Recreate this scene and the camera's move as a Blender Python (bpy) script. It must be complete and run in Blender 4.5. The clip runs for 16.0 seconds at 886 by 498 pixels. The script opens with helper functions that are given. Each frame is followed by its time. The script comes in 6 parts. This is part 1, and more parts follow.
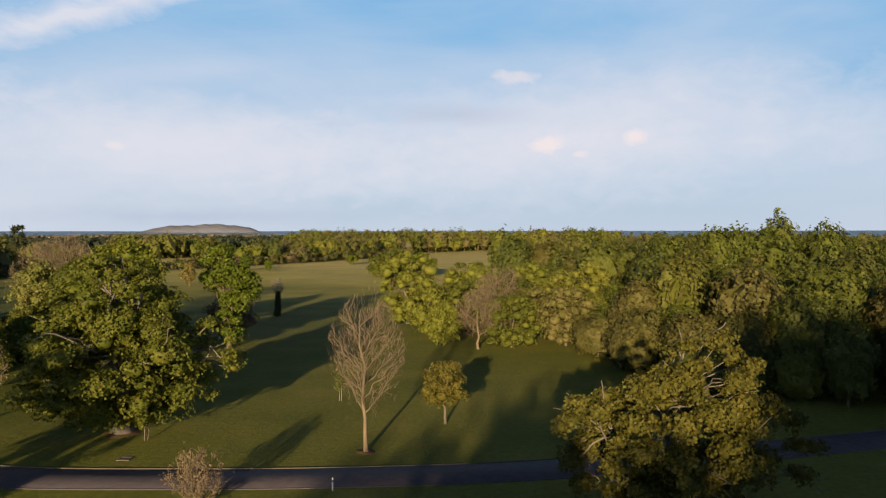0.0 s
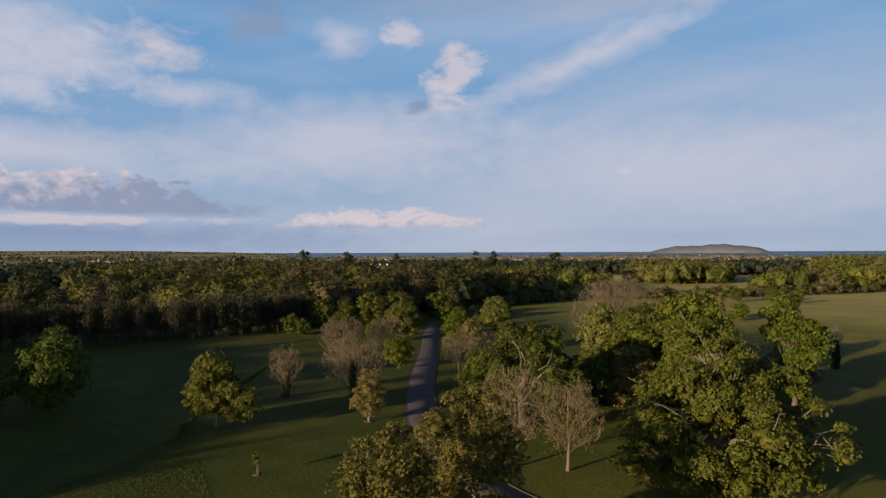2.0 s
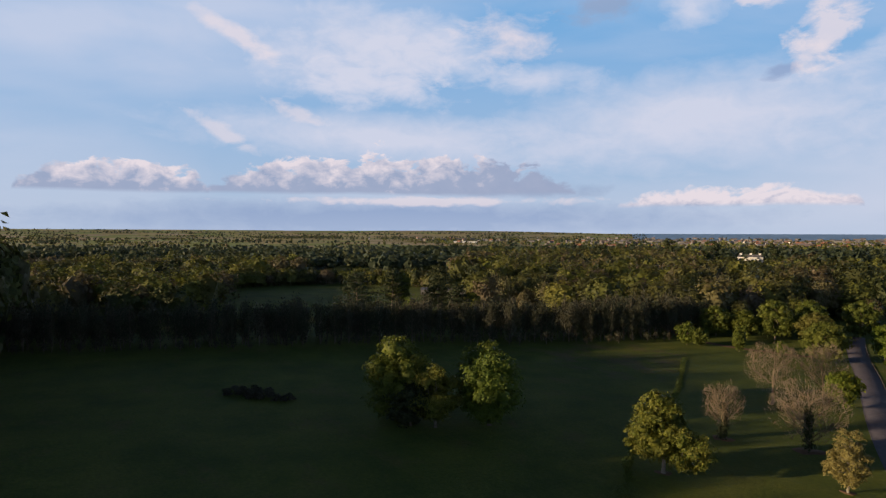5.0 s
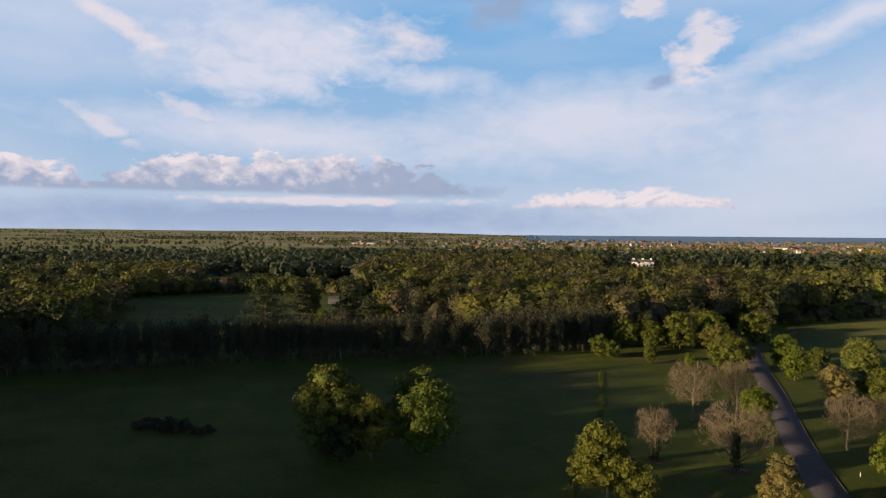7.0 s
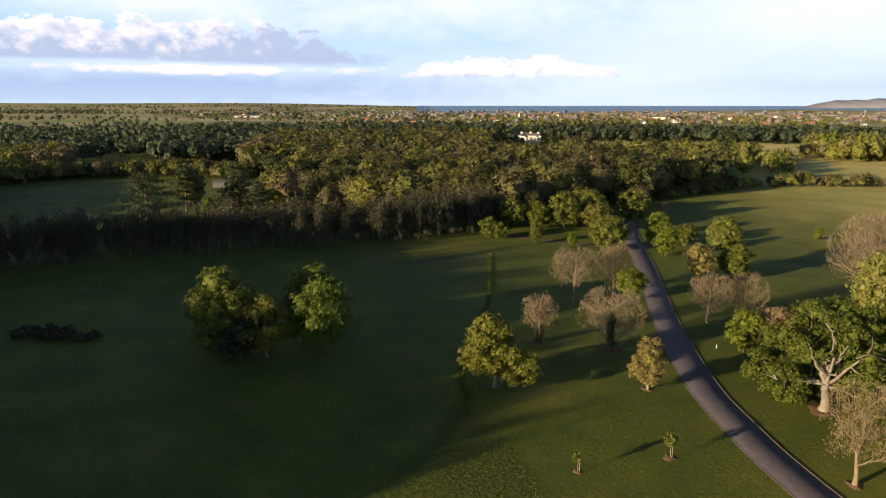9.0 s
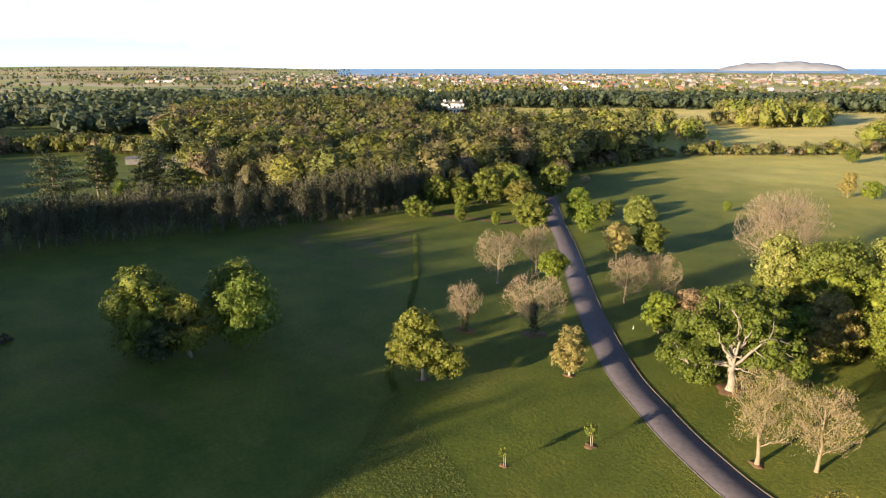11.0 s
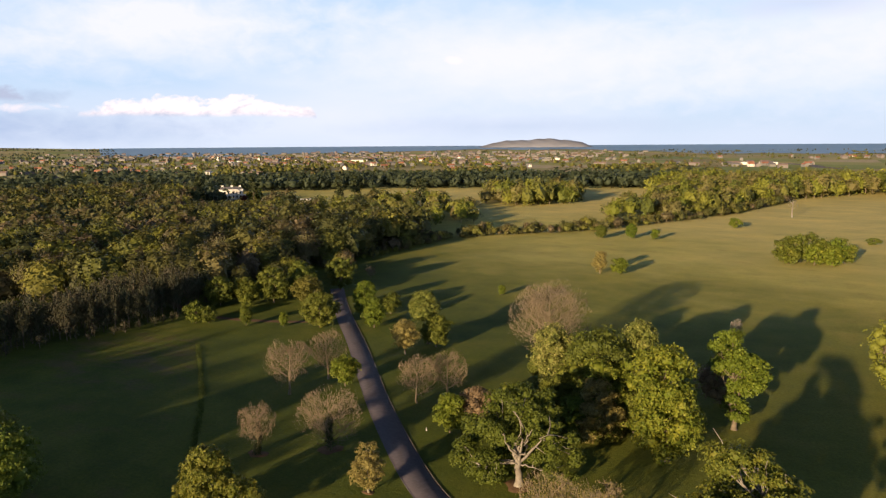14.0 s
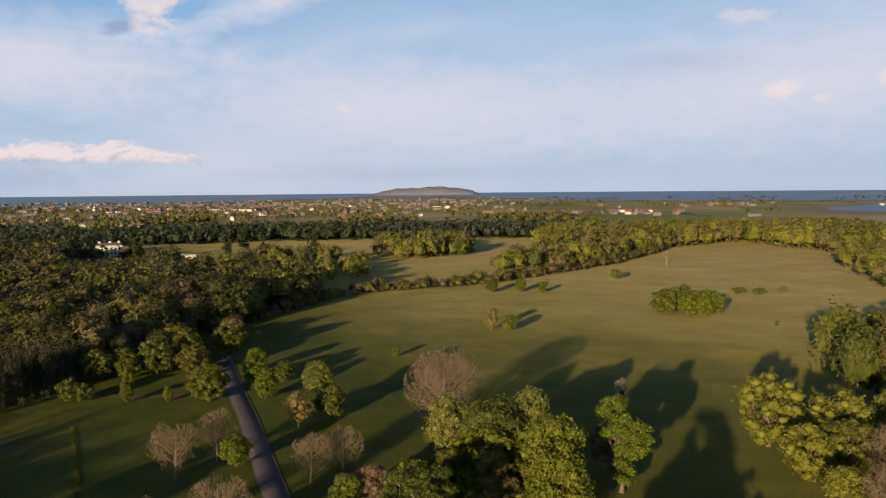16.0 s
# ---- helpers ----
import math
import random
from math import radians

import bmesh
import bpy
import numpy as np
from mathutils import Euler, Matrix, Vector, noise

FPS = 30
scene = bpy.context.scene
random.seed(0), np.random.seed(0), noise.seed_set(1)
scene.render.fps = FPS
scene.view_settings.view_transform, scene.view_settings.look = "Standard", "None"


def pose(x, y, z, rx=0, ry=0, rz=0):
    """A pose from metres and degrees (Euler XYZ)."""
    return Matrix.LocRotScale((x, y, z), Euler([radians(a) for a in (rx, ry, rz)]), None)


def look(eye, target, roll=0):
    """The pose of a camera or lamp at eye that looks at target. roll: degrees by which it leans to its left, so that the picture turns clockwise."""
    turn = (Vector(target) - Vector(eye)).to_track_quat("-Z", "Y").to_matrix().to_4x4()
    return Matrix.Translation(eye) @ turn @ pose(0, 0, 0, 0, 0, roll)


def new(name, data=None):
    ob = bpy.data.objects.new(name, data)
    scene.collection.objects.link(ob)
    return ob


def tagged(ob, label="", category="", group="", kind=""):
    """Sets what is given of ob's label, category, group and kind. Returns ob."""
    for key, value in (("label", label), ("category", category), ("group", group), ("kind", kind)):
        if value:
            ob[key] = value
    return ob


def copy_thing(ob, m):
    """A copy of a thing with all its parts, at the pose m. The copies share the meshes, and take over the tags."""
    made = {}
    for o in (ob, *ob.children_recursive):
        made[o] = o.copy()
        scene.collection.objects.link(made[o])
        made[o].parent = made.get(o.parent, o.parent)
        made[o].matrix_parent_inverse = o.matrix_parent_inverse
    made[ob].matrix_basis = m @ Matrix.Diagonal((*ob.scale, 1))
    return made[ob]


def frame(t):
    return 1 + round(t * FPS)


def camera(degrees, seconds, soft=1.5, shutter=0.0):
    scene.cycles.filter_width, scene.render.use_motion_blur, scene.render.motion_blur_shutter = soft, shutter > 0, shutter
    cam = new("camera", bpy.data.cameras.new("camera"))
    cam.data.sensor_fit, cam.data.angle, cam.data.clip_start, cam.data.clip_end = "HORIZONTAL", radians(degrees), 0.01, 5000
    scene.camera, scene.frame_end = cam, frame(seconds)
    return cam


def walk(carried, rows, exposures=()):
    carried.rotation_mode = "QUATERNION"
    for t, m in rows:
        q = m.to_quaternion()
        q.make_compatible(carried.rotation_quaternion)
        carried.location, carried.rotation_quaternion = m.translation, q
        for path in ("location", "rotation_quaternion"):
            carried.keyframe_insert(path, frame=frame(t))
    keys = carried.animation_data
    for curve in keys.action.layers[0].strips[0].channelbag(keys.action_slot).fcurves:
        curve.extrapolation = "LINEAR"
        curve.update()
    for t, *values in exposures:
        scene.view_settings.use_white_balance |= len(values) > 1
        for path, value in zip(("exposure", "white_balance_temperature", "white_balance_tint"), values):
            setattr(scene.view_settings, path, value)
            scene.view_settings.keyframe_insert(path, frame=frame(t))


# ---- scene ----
cam = camera(63.3, 16.0, soft=1.3)
# seconds, x, y, z, yaw, pitch, roll
ROWS = [
    (0, 0.123, 0.045, 20.479, -0.053, -1.336, 0.055),
    (0.5, -1.943, 0.27, 21.418, 9.926, 0.47, 0.198),
    (1, -4.245, 0.645, 22.656, 20.811, 0.402, 0.196),
    (1.5, -6.775, 0.955, 23.948, 30.529, 0.342, 0.203),
    (2, -9.544, 1.115, 25.306, 38.583, 0.321, 0.219),
    (2.5, -12.301, 0.903, 26.663, 43.878, 0.266, 0.227),
    (3, -14.967, 0.315, 27.833, 48.095, 0.258, 0.208),
    (3.5, -17.731, -0.587, 29.031, 53.091, -0.21, 0.136),
    (4, -20.465, -1.47, 30.203, 60.433, -1.255, 0.036),
    (4.2, -21.55, -1.85, 30.67, 62.3, -1.27, 0.02),
    (5.2, -26.9, -4.95, 32.75, 65.6, -1.3, -0.15),
    (6.3, -30.95, -7.98, 34.9, 61.6, -1.29, -0.29),
    (6.5, -31.319, -8.207, 35.309, 60.619, -1.285, -0.305),
    (7, -31.883, -8.602, 36.365, 57.221, -1.235, -0.406),
    (7.5, -32.009, -8.62, 37.235, 54.152, -1.898, -0.414),
    (8, -32.092, -8.529, 38.255, 52.003, -5.011, -0.232),
    (8.5, -32.121, -8.366, 39.353, 50.235, -8.304, -0.1),
    (8.7, -32.12, -8.33, 39.8, 49.5, -9.6, -0.07),
    (9.75, -32.15, -8.1, 42.25, 46.7, -14.2, 0),
    (10.8, -32.19, -7.91, 44.72, 43.75, -14.68, 0.02),
    (11, -32.189, -7.904, 45.167, 42.502, -14.269, 0.031),
    (11.5, -32.108, -7.875, 46.283, 39.437, -13.111, 0.126),
    (12, -32.118, -7.813, 47.321, 36.343, -12.026, 0.213),
    (12.5, -31.985, -7.793, 48.453, 33.313, -11.056, 0.285),
    (13, -31.929, -7.875, 49.567, 30.277, -10.164, 0.292),
    (13.5, -31.916, -8.032, 50.747, 27.591, -9.293, 0.34),
    (14, -31.891, -8.264, 52.141, 25.312, -8.435, 0.387),
    (14.5, -31.779, -8.425, 53.507, 23.075, -7.507, 0.454),
    (15, -31.79, -8.639, 54.847, 20.938, -6.532, 0.447),
    (15.5, -31.786, -8.829, 56.239, 18.64, -5.573, 0.458),
    (16, -31.777, -8.904, 57.605, 16.691, -4.798, 0.476),
]
walk(cam, [(t, pose(x, y, z, 90 + pitch, roll, yaw)) for t, x, y, z, yaw, pitch, roll in ROWS],
     exposures=[(0.0, 0.5, 6850, 11.5), (0.4, 0.24, 6480, 12), (0.9, 0.06, 6350, 13), (1.5, 0.02, 6330, 14), (3.5, 0.2, 6330, 14.5), (7.0, 0.4, 6500, 13.5), (8.0, 0.45, 6580, 12.5), (8.5, 0.66, 6600, 12), (11.0, 1.96, 6100, 10.5), (12.0, 1.36, 6280, 13), (12.5, 1.18, 6480, 14.5),
                (14.5, 0.76, 6850, 15), (16.0, 0.38, 6750, 14)])

# ---------------------------------------------------------------- world and sun
SUN_EL, SUN_AZ = 9.2, 189.0   # degrees above the horizon; clockwise from +y
world = bpy.data.worlds.new("evening_sky")
scene.world = world
world.use_nodes = True
wn, wl = world.node_tree.nodes, world.node_tree.links
wn.clear()


def wmath(op, a, b=None, clamp=False):
    n = wn.new("ShaderNodeMath")
    n.operation, n.use_clamp = op, clamp
    for i, v in enumerate((a, b)):
        if v is None:
            continue
        if isinstance(v, (int, float)):
            n.inputs[i].default_value = v
        else:
            wl.new(v, n.inputs[i])
    return n.outputs[0]


def wmix(fac, a, b):
    n = wn.new("ShaderNodeMix")
    n.data_type = "RGBA"
    ins = [s for s in n.inputs if s.enabled]
    for sock, v in zip(ins, (fac, a, b)):
        if isinstance(v, (int, float)):
            sock.default_value = v
        elif isinstance(v, tuple):
            sock.default_value = (*v, 1)
        else:
            wl.new(v, sock)
    return [s for s in n.outputs if s.enabled][0]


def wnoise(vec, scale, detail, rough=0.55, dist=0.0):
    n = wn.new("ShaderNodeTexNoise")
    wl.new(vec, n.inputs["Vector"])
    n.inputs["Scale"].default_value, n.inputs["Detail"].default_value = scale, detail
    n.inputs["Roughness"].default_value, n.inputs["Distortion"].default_value = rough, dist
    return n.outputs["Fac"]


def wscale(vec, s, off=(0, 0, 0)):
    n = wn.new("ShaderNodeMapping")
    n.inputs["Scale"].default_value, n.inputs["Location"].default_value = s, off
    wl.new(vec, n.inputs["Vector"])
    return n.outputs[0]


sky = wn.new("ShaderNodeTexSky")
sky.sky_type, sky.sun_disc = "NISHITA", False
sky.sun_elevation, sky.sun_rotation = radians(SUN_EL), radians(SUN_AZ)
sky.altitude, sky.air_density, sky.dust_density, sky.ozone_density = 60, 1.0, 1.2, 2.0
coord = wn.new("ShaderNodeTexCoord").outputs["Generated"]
sep = wn.new("ShaderNodeSeparateXYZ")
wl.new(coord, sep.inputs[0])
az = wmath("MULTIPLY", wmath("ARCTAN2", wmath("MULTIPLY", sep.outputs[0], -1), sep.outputs[1]), 180 / math.pi)   # degrees, to the left of +y
el = wmath("MULTIPLY", wmath("ARCSINE", sep.outputs[2]), 180 / math.pi)
dome = wn.new("ShaderNodeCombineXYZ")
wl.new(az, dome.inputs[0])
wl.new(el, dome.inputs[1])
dome = dome.outputs[0]
SKY_TOP, SKY_LOW, ZENITH = (2.2, 5.4, 9.3), (5.7, 7.2, 9.2), (0.17, 0.29, 0.66)   # clear evening sky: high, near the horizon, overhead
VEIL, PUFF, GREY, DUSK = (7.7, 8.1, 9.3), (9.6, 8.7, 8.9), (3.5, 4.4, 6.2), (3.2, 4.4, 6.7)
clear = wmix(wmath("MULTIPLY", el, 1 / 17.0, True), SKY_LOW, SKY_TOP)
base = wmix(0.85, sky.outputs[0], clear)
overhead = wmath("MULTIPLY", wmath("SUBTRACT", el, 17.5), 1 / 13.0, True)
# high veil of thin cloud, in long streaks
fine = wnoise(wscale(dome, (0.05, 0.16, 1)), 1.0, 6, 0.62, 0.6)
broad = wnoise(wscale(dome, (0.018, 0.075, 1), (3.1, 1.7, 0)), 1.0, 4, 0.5, 0.3)
veil = wmath("ADD", wmath("MULTIPLY", wmath("SUBTRACT", broad, 0.47), 4.0), wmath("MULTIPLY", wmath("SUBTRACT", fine, 0.5), 0.8))
veil = wmath("MULTIPLY", wmath("ADD", veil, 0.25, True), 0.7)
puffs = wnoise(wscale(dome, (0.36, 0.66, 1)), 1.0, 8, 0.6, 0.3)
shade = wnoise(wscale(dome, (0.6, 0.85, 1), (5, 2, 0)), 1.0, 7, 0.6, 0.3)


def cloud(sky_so_far, a, e, w, h, hard, colour, ragged=1.3, tilt=0.0, most=1.0):
    """One bank of cloud, by its bearing and height above the horizon in degrees; without a colour it is heaped: sunlit above, grey below."""
    m = wn.new("ShaderNodeMapping")
    m.vector_type = "TEXTURE"
    m.inputs["Location"].default_value = (a, e, 0)
    m.inputs["Rotation"].default_value = (0, 0, radians(tilt))
    m.inputs["Scale"].default_value = (w, h, 1)
    wl.new(dome, m.inputs["Vector"])
    length = wn.new("ShaderNodeVectorMath")
    length.operation = "LENGTH"
    wl.new(m.outputs[0], length.inputs[0])
    mask = wmath("ADD", wmath("SUBTRACT", 0.95, length.outputs["Value"]), wmath("MULTIPLY", wmath("SUBTRACT", puffs, 0.5), ragged))
    mask = wmath("MULTIPLY", wmath("MULTIPLY", mask, hard, True), most)
    if colour is None:
        parts = wn.new("ShaderNodeSeparateXYZ")
        wl.new(m.outputs[0], parts.inputs[0])
        lit = wmath("ADD", wmath("MULTIPLY", parts.outputs[1], 0.9), wmath("MULTIPLY", wmath("SUBTRACT", shade, 0.44), 4.0), True)
        colour = wmix(lit, GREY, PUFF)
    return wmix(mask, sky_so_far, colour)


def heaped_bank(sky_so_far, a, w, foot, tall, grey_end, bright=0.0):
    """A long bank of heaped cloud on a level foot, sunlit above, slate grey below and towards one end."""
    u = wmath("MULTIPLY", wmath("SUBTRACT", az, a), 1.0 / w)
    bow = wmath("SUBTRACT", 1.0, wmath("MULTIPLY", u, u), True)
    crest = wmath("MULTIPLY", wmath("MULTIPLY", wmath("POWER", bow, 0.4), tall), wmath("SUBTRACT", wmath("MULTIPLY", puffs, 2.3), 0.25))
    over = wmath("SUBTRACT", el, foot)
    mask = wmath("MULTIPLY", wmath("MULTIPLY", wmath("SUBTRACT", crest, over), 2.4, True), wmath("MULTIPLY", wmath("ADD", over, wmath("MULTIPLY", wmath("SUBTRACT", fine, 0.5), 0.8)), 3.5, True))
    lit = wmath("ADD", wmath("SUBTRACT", wmath("MULTIPLY", over, 1.35 / tall), 0.3 - bright), wmath("MULTIPLY", wmath("SUBTRACT", shade, 0.47), 3.0))
    lit = wmath("SUBTRACT", lit, wmath("MULTIPLY", wmath("SUBTRACT", grey_end, az), 0.06, True), True)
    lit = wmath("MAXIMUM", lit, wmath("MULTIPLY", shade, 0.2))
    return wmix(wmath("MULTIPLY", mask, 0.96), sky_so_far, wmix(lit, GREY, PUFF))


now = wmix(veil, base, VEIL)
# bearing, height, half width, half height, hardness, colour, raggedness, tilt, cover
for a, e, w, h, hard, colour, ragged, tilt, most in (
        (46.0, 8.6, 19.0, 4.6, 1.3, VEIL, 0.7, -4, 0.92), (20.0, 6.5, 22.0, 4.4, 1.2, VEIL, 0.8, 3, 0.85), (70.0, 7.4, 20.0, 2.6, 1.3, VEIL, 0.8, 3, 0.9),
        (-10.0, 7.0, 28.0, 6.0, 1.1, VEIL, 0.9, -4, 0.9), (73.0, 12.6, 9.5, 3.2, 1.3, VEIL, 1.6, 8, 0.95), (70.0, 1.0, 34.0, 2.0, 1.6, DUSK, 0.8, 0, 0.9),
        (20.0, 1.2, 16.0, 1.0, 1.0, DUSK, 0.8, 0, 0.35), (27.0, 15.0, 15.5, 1.6, 1.2, VEIL, 1.3, -20, 0.9), (-1.0, 9.2, 8.0, 1.2, 1.0, GREY, 1.6, 2, 0.3),
        (53.0, 17.2, 3.0, 2.0, 1.4, GREY, 2.8, 0, 0.7), (46.5, 16.4, 2.6, 2.0, 1.2, VEIL, 1.6, 0, 0.8), (68.0, 14.4, 10.0, 3.4, 1.3, VEIL, 1.4, 8, 0.95), (60.5, 15.0, 4.0, 2.4, 1.0, PUFF, 2.4, 10, 0.75), (71.0, 11.4, 7.0, 1.3, 1.1, VEIL, 2.2, 0, 0.8), (58.0, 12.0, 6.0, 1.5, 1.1, VEIL, 1.4, 0, 0.8),
        (40.4, 11.6, 1.5, 0.6, 2.0, DUSK, 2.2, -16, 0.75), (60.0, 3.3, 9.0, 0.8, 1.6, GREY, 1.6, 0, 0.6)):
    now = cloud(now, a, e, w, h, hard, colour, ragged, tilt, most)
for a, e, w, h, ragged, tilt, most in (
        (37.6, 14.0, 2.6, 2.2, 2.6, -35, 0.75), (38.6, 12.6, 1.8, 1.4, 2.4, -20, 0.6), (66.0, 2.5, 14.0, 0.42, 3.2, 0, 0.7), (41.7, 16.9, 2.0, 1.3, 2.8, 20, 0.7), (81.5, 14.7, 4.2, 0.9, 1.6, 28, 0.7), (82.6, 7.6, 3.8, 0.7, 2.0, 28, 0.5), (-8.2, 6.8, 1.7, 0.8, 1.8, -6, 0.8),
        (-14.9, 7.3, 1.1, 0.9, 1.8, 0, 0.8), (-6.1, 12.1, 2.2, 0.65, 2.0, 0, 0.45), (24.6, 6.3, 0.9, 0.4, 1.8, 0, 0.4), (-10.8, 6.1, 0.8, 0.35, 1.8, 0, 0.5), (77.0, 9.2, 2.8, 0.7, 2.4, 20, 0.5)):
    now = cloud(now, a, e, w, h, 1.8, PUFF, ragged, tilt, most)
now = heaped_bank(now, 69.4, 14.4, 2.93, 3.32, 69.0)
now = heaped_bank(now, 43.5, 8.4, 1.95, 1.7, -200.0, 0.7)
now = heaped_bank(now, 90.0, 6.5, 2.9, 2.6, 84.0)
haze = wmath("SUBTRACT", 1.0, wmath("MULTIPLY", wmath("ABSOLUTE", el), 1 / 2.2), True)
now = wmix(wmath("MULTIPLY", haze, 0.35), now, (6.2, 7.3, 8.9))
now = wmix(overhead, now, ZENITH)
back = wn.new("ShaderNodeBackground")
wl.new(now, back.inputs["Color"])
back.inputs["Strength"].default_value = 0.066
wl.new(back.outputs[0], wn.new("ShaderNodeOutputWorld").inputs["Surface"])

sun = new("sun", bpy.data.lights.new("sun", "SUN"))
sun.data.energy, sun.data.angle, sun.data.color = 5.0, radians(0.8), (1.0, 0.76, 0.45)
sx, sy = math.sin(radians(SUN_AZ)), math.cos(radians(SUN_AZ))
sun.matrix_world = look((sx * 900, sy * 900, 900 * math.tan(radians(SUN_EL))), (0, 0, 0))


# ---------------------------------------------------------------- materials
def material(name):
    m = bpy.data.materials.new(name)
    m.use_nodes = True
    nodes, links = m.node_tree.nodes, m.node_tree.links
    nodes.clear()
    out = nodes.new("ShaderNodeOutputMaterial")
    bsdf = nodes.new("ShaderNodeBsdfPrincipled")
    links.new(bsdf.outputs[0], out.inputs["Surface"])
    bsdf.inputs["Roughness"].default_value = 0.8
    bsdf.inputs["Specular IOR Level"].default_value = 0.2
    return m, nodes, links, bsdf, out


def ramp(nodes, links, fac, stops):
    r = nodes.new("ShaderNodeValToRGB")
    links.new(fac, r.inputs[0])
    while len(r.color_ramp.elements) < len(stops):
        r.color_ramp.elements.new(0.5)
    for e, (p, c) in zip(r.color_ramp.elements, stops):
        e.position, e.color = p, (*c, 1)
    return r.outputs[0]


def noise_of(nodes, links, vec, scale, detail=4, rough=0.55, out="Fac"):
    n = nodes.new("ShaderNodeTexNoise")
    if vec is not None:
        links.new(vec, n.inputs["Vector"])
    n.inputs["Scale"].default_value, n.inputs["Detail"].default_value, n.inputs["Roughness"].default_value = scale, detail, rough
    return n.outputs[out]


def mathn(nodes, links, op, a, b=0.0, clamp=False):
    n = nodes.new("ShaderNodeMath")
    n.operation, n.use_clamp = op, clamp
    for i, v in enumerate((a, b)):
        if isinstance(v, (int, float)):
            n.inputs[i].default_value = v
        else:
            links.new(v, n.inputs[i])
    return n.outputs[0]


def mixc(nodes, links, fac, a, b, blend="MIX"):
    n = nodes.new("ShaderNodeMix")
    n.data_type, n.blend_type = "RGBA", blend
    for sock, v in zip([s for s in n.inputs if s.enabled], (fac, a, b)):
        if isinstance(v, (int, float)):
            sock.default_value = v
        elif isinstance(v, tuple):
            sock.default_value = (*v, 1)
        else:
            links.new(v, sock)
    return [s for s in n.outputs if s.enabled][0]


def place(nodes):
    return nodes.new("ShaderNodeNewGeometry").outputs["Position"]


def bump(nodes, links, bsdf, height, strength, distance):
    b = nodes.new("ShaderNodeBump")
    b.inputs["Strength"].default_value, b.inputs["Distance"].default_value = strength, distance
    links.new(height, b.inputs["Height"])
    links.new(b.outputs[0], bsdf.inputs["Normal"])


def leaf_material(name, stops, spread=0.3, glow=0.32, vary=0.35, patchy_by=0.5):
    """Leaves: colour by tree, by leaf and by a coarse patchiness, darkened between sprays; some light passes through.
    """
    m, n, l, bsdf, out = material(name)
    geo = n.new("ShaderNodeNewGeometry")
    info = n.new("ShaderNodeObjectInfo")
    tint = n.new("ShaderNodeAttribute")
    tint.attribute_name = "tint"
    patch = noise_of(n, l, geo.outputs["Position"], 0.35, 3)
    tree = mathn(n, l, "FRACT", mathn(n, l, "ADD", info.outputs["Random"], tint.outputs["Fac"]))
    tree = mathn(n, l, "ADD", mathn(n, l, "MULTIPLY", tree, vary), 0.5 - vary / 2)
    leaf = mathn(n, l, "MULTIPLY", mathn(n, l, "SUBTRACT", geo.outputs["Random Per Island"], 0.5), spread)
    f = mathn(n, l, "ADD", mathn(n, l, "ADD", tree, leaf), mathn(n, l, "MULTIPLY", mathn(n, l, "SUBTRACT", patch, 0.5), patchy_by), True)
    col = ramp(n, l, f, stops)
    col = mixc(n, l, 1.0, col, ramp(n, l, geo.outputs["Random Per Island"], [(0.0, (0.87, 0.87, 0.87)), (1.0, (1.12, 1.12, 1.1))]), "MULTIPLY")
    sprays = n.new("ShaderNodeTexVoronoi")   # single leaf sprays, with the shade of their gaps put into the colour
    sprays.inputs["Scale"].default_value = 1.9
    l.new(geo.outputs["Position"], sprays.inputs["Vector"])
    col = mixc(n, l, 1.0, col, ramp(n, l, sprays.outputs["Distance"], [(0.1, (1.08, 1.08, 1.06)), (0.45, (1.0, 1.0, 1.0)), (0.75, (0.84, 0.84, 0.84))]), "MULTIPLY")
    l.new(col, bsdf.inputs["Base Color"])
    bsdf.inputs["Roughness"].default_value = 0.65
    tr = n.new("ShaderNodeBsdfTranslucent")
    l.new(mixc(n, l, 1.0, col, (glow, glow * 1.06, glow * 0.8), "MULTIPLY"), tr.inputs["Color"])
    both = n.new("ShaderNodeAddShader")
    l.new(bsdf.outputs[0], both.inputs[0])
    l.new(tr.outputs[0], both.inputs[1])
    l.new(both.outputs[0], out.inputs["Surface"])
    return m


def bark_material(name, dark, light):
    m, n, l, bsdf, out = material(name)
    p = place(n)
    big = noise_of(n, l, p, 0.9, 4)
    fine_grain = noise_of(n, l, p, 9.0, 5, 0.65)
    f = mathn(n, l, "ADD", mathn(n, l, "MULTIPLY", big, 0.6), mathn(n, l, "MULTIPLY", fine_grain, 0.4))
    l.new(ramp(n, l, f, [(0.3, dark), (0.68, light)]), bsdf.inputs["Base Color"])
    bsdf.inputs["Roughness"].default_value = 0.9
    bump(n, l, bsdf, fine_grain, 0.6, 0.05)
    return m


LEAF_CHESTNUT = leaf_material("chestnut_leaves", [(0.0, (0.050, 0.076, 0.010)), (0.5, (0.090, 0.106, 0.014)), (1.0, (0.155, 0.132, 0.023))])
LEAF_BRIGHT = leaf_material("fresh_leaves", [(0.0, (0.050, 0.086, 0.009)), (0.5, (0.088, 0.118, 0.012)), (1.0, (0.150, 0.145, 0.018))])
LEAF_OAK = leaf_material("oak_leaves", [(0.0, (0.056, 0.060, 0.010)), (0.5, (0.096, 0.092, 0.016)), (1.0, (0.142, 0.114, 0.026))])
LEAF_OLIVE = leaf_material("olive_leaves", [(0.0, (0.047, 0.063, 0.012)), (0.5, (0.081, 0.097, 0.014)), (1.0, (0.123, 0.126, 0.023))])
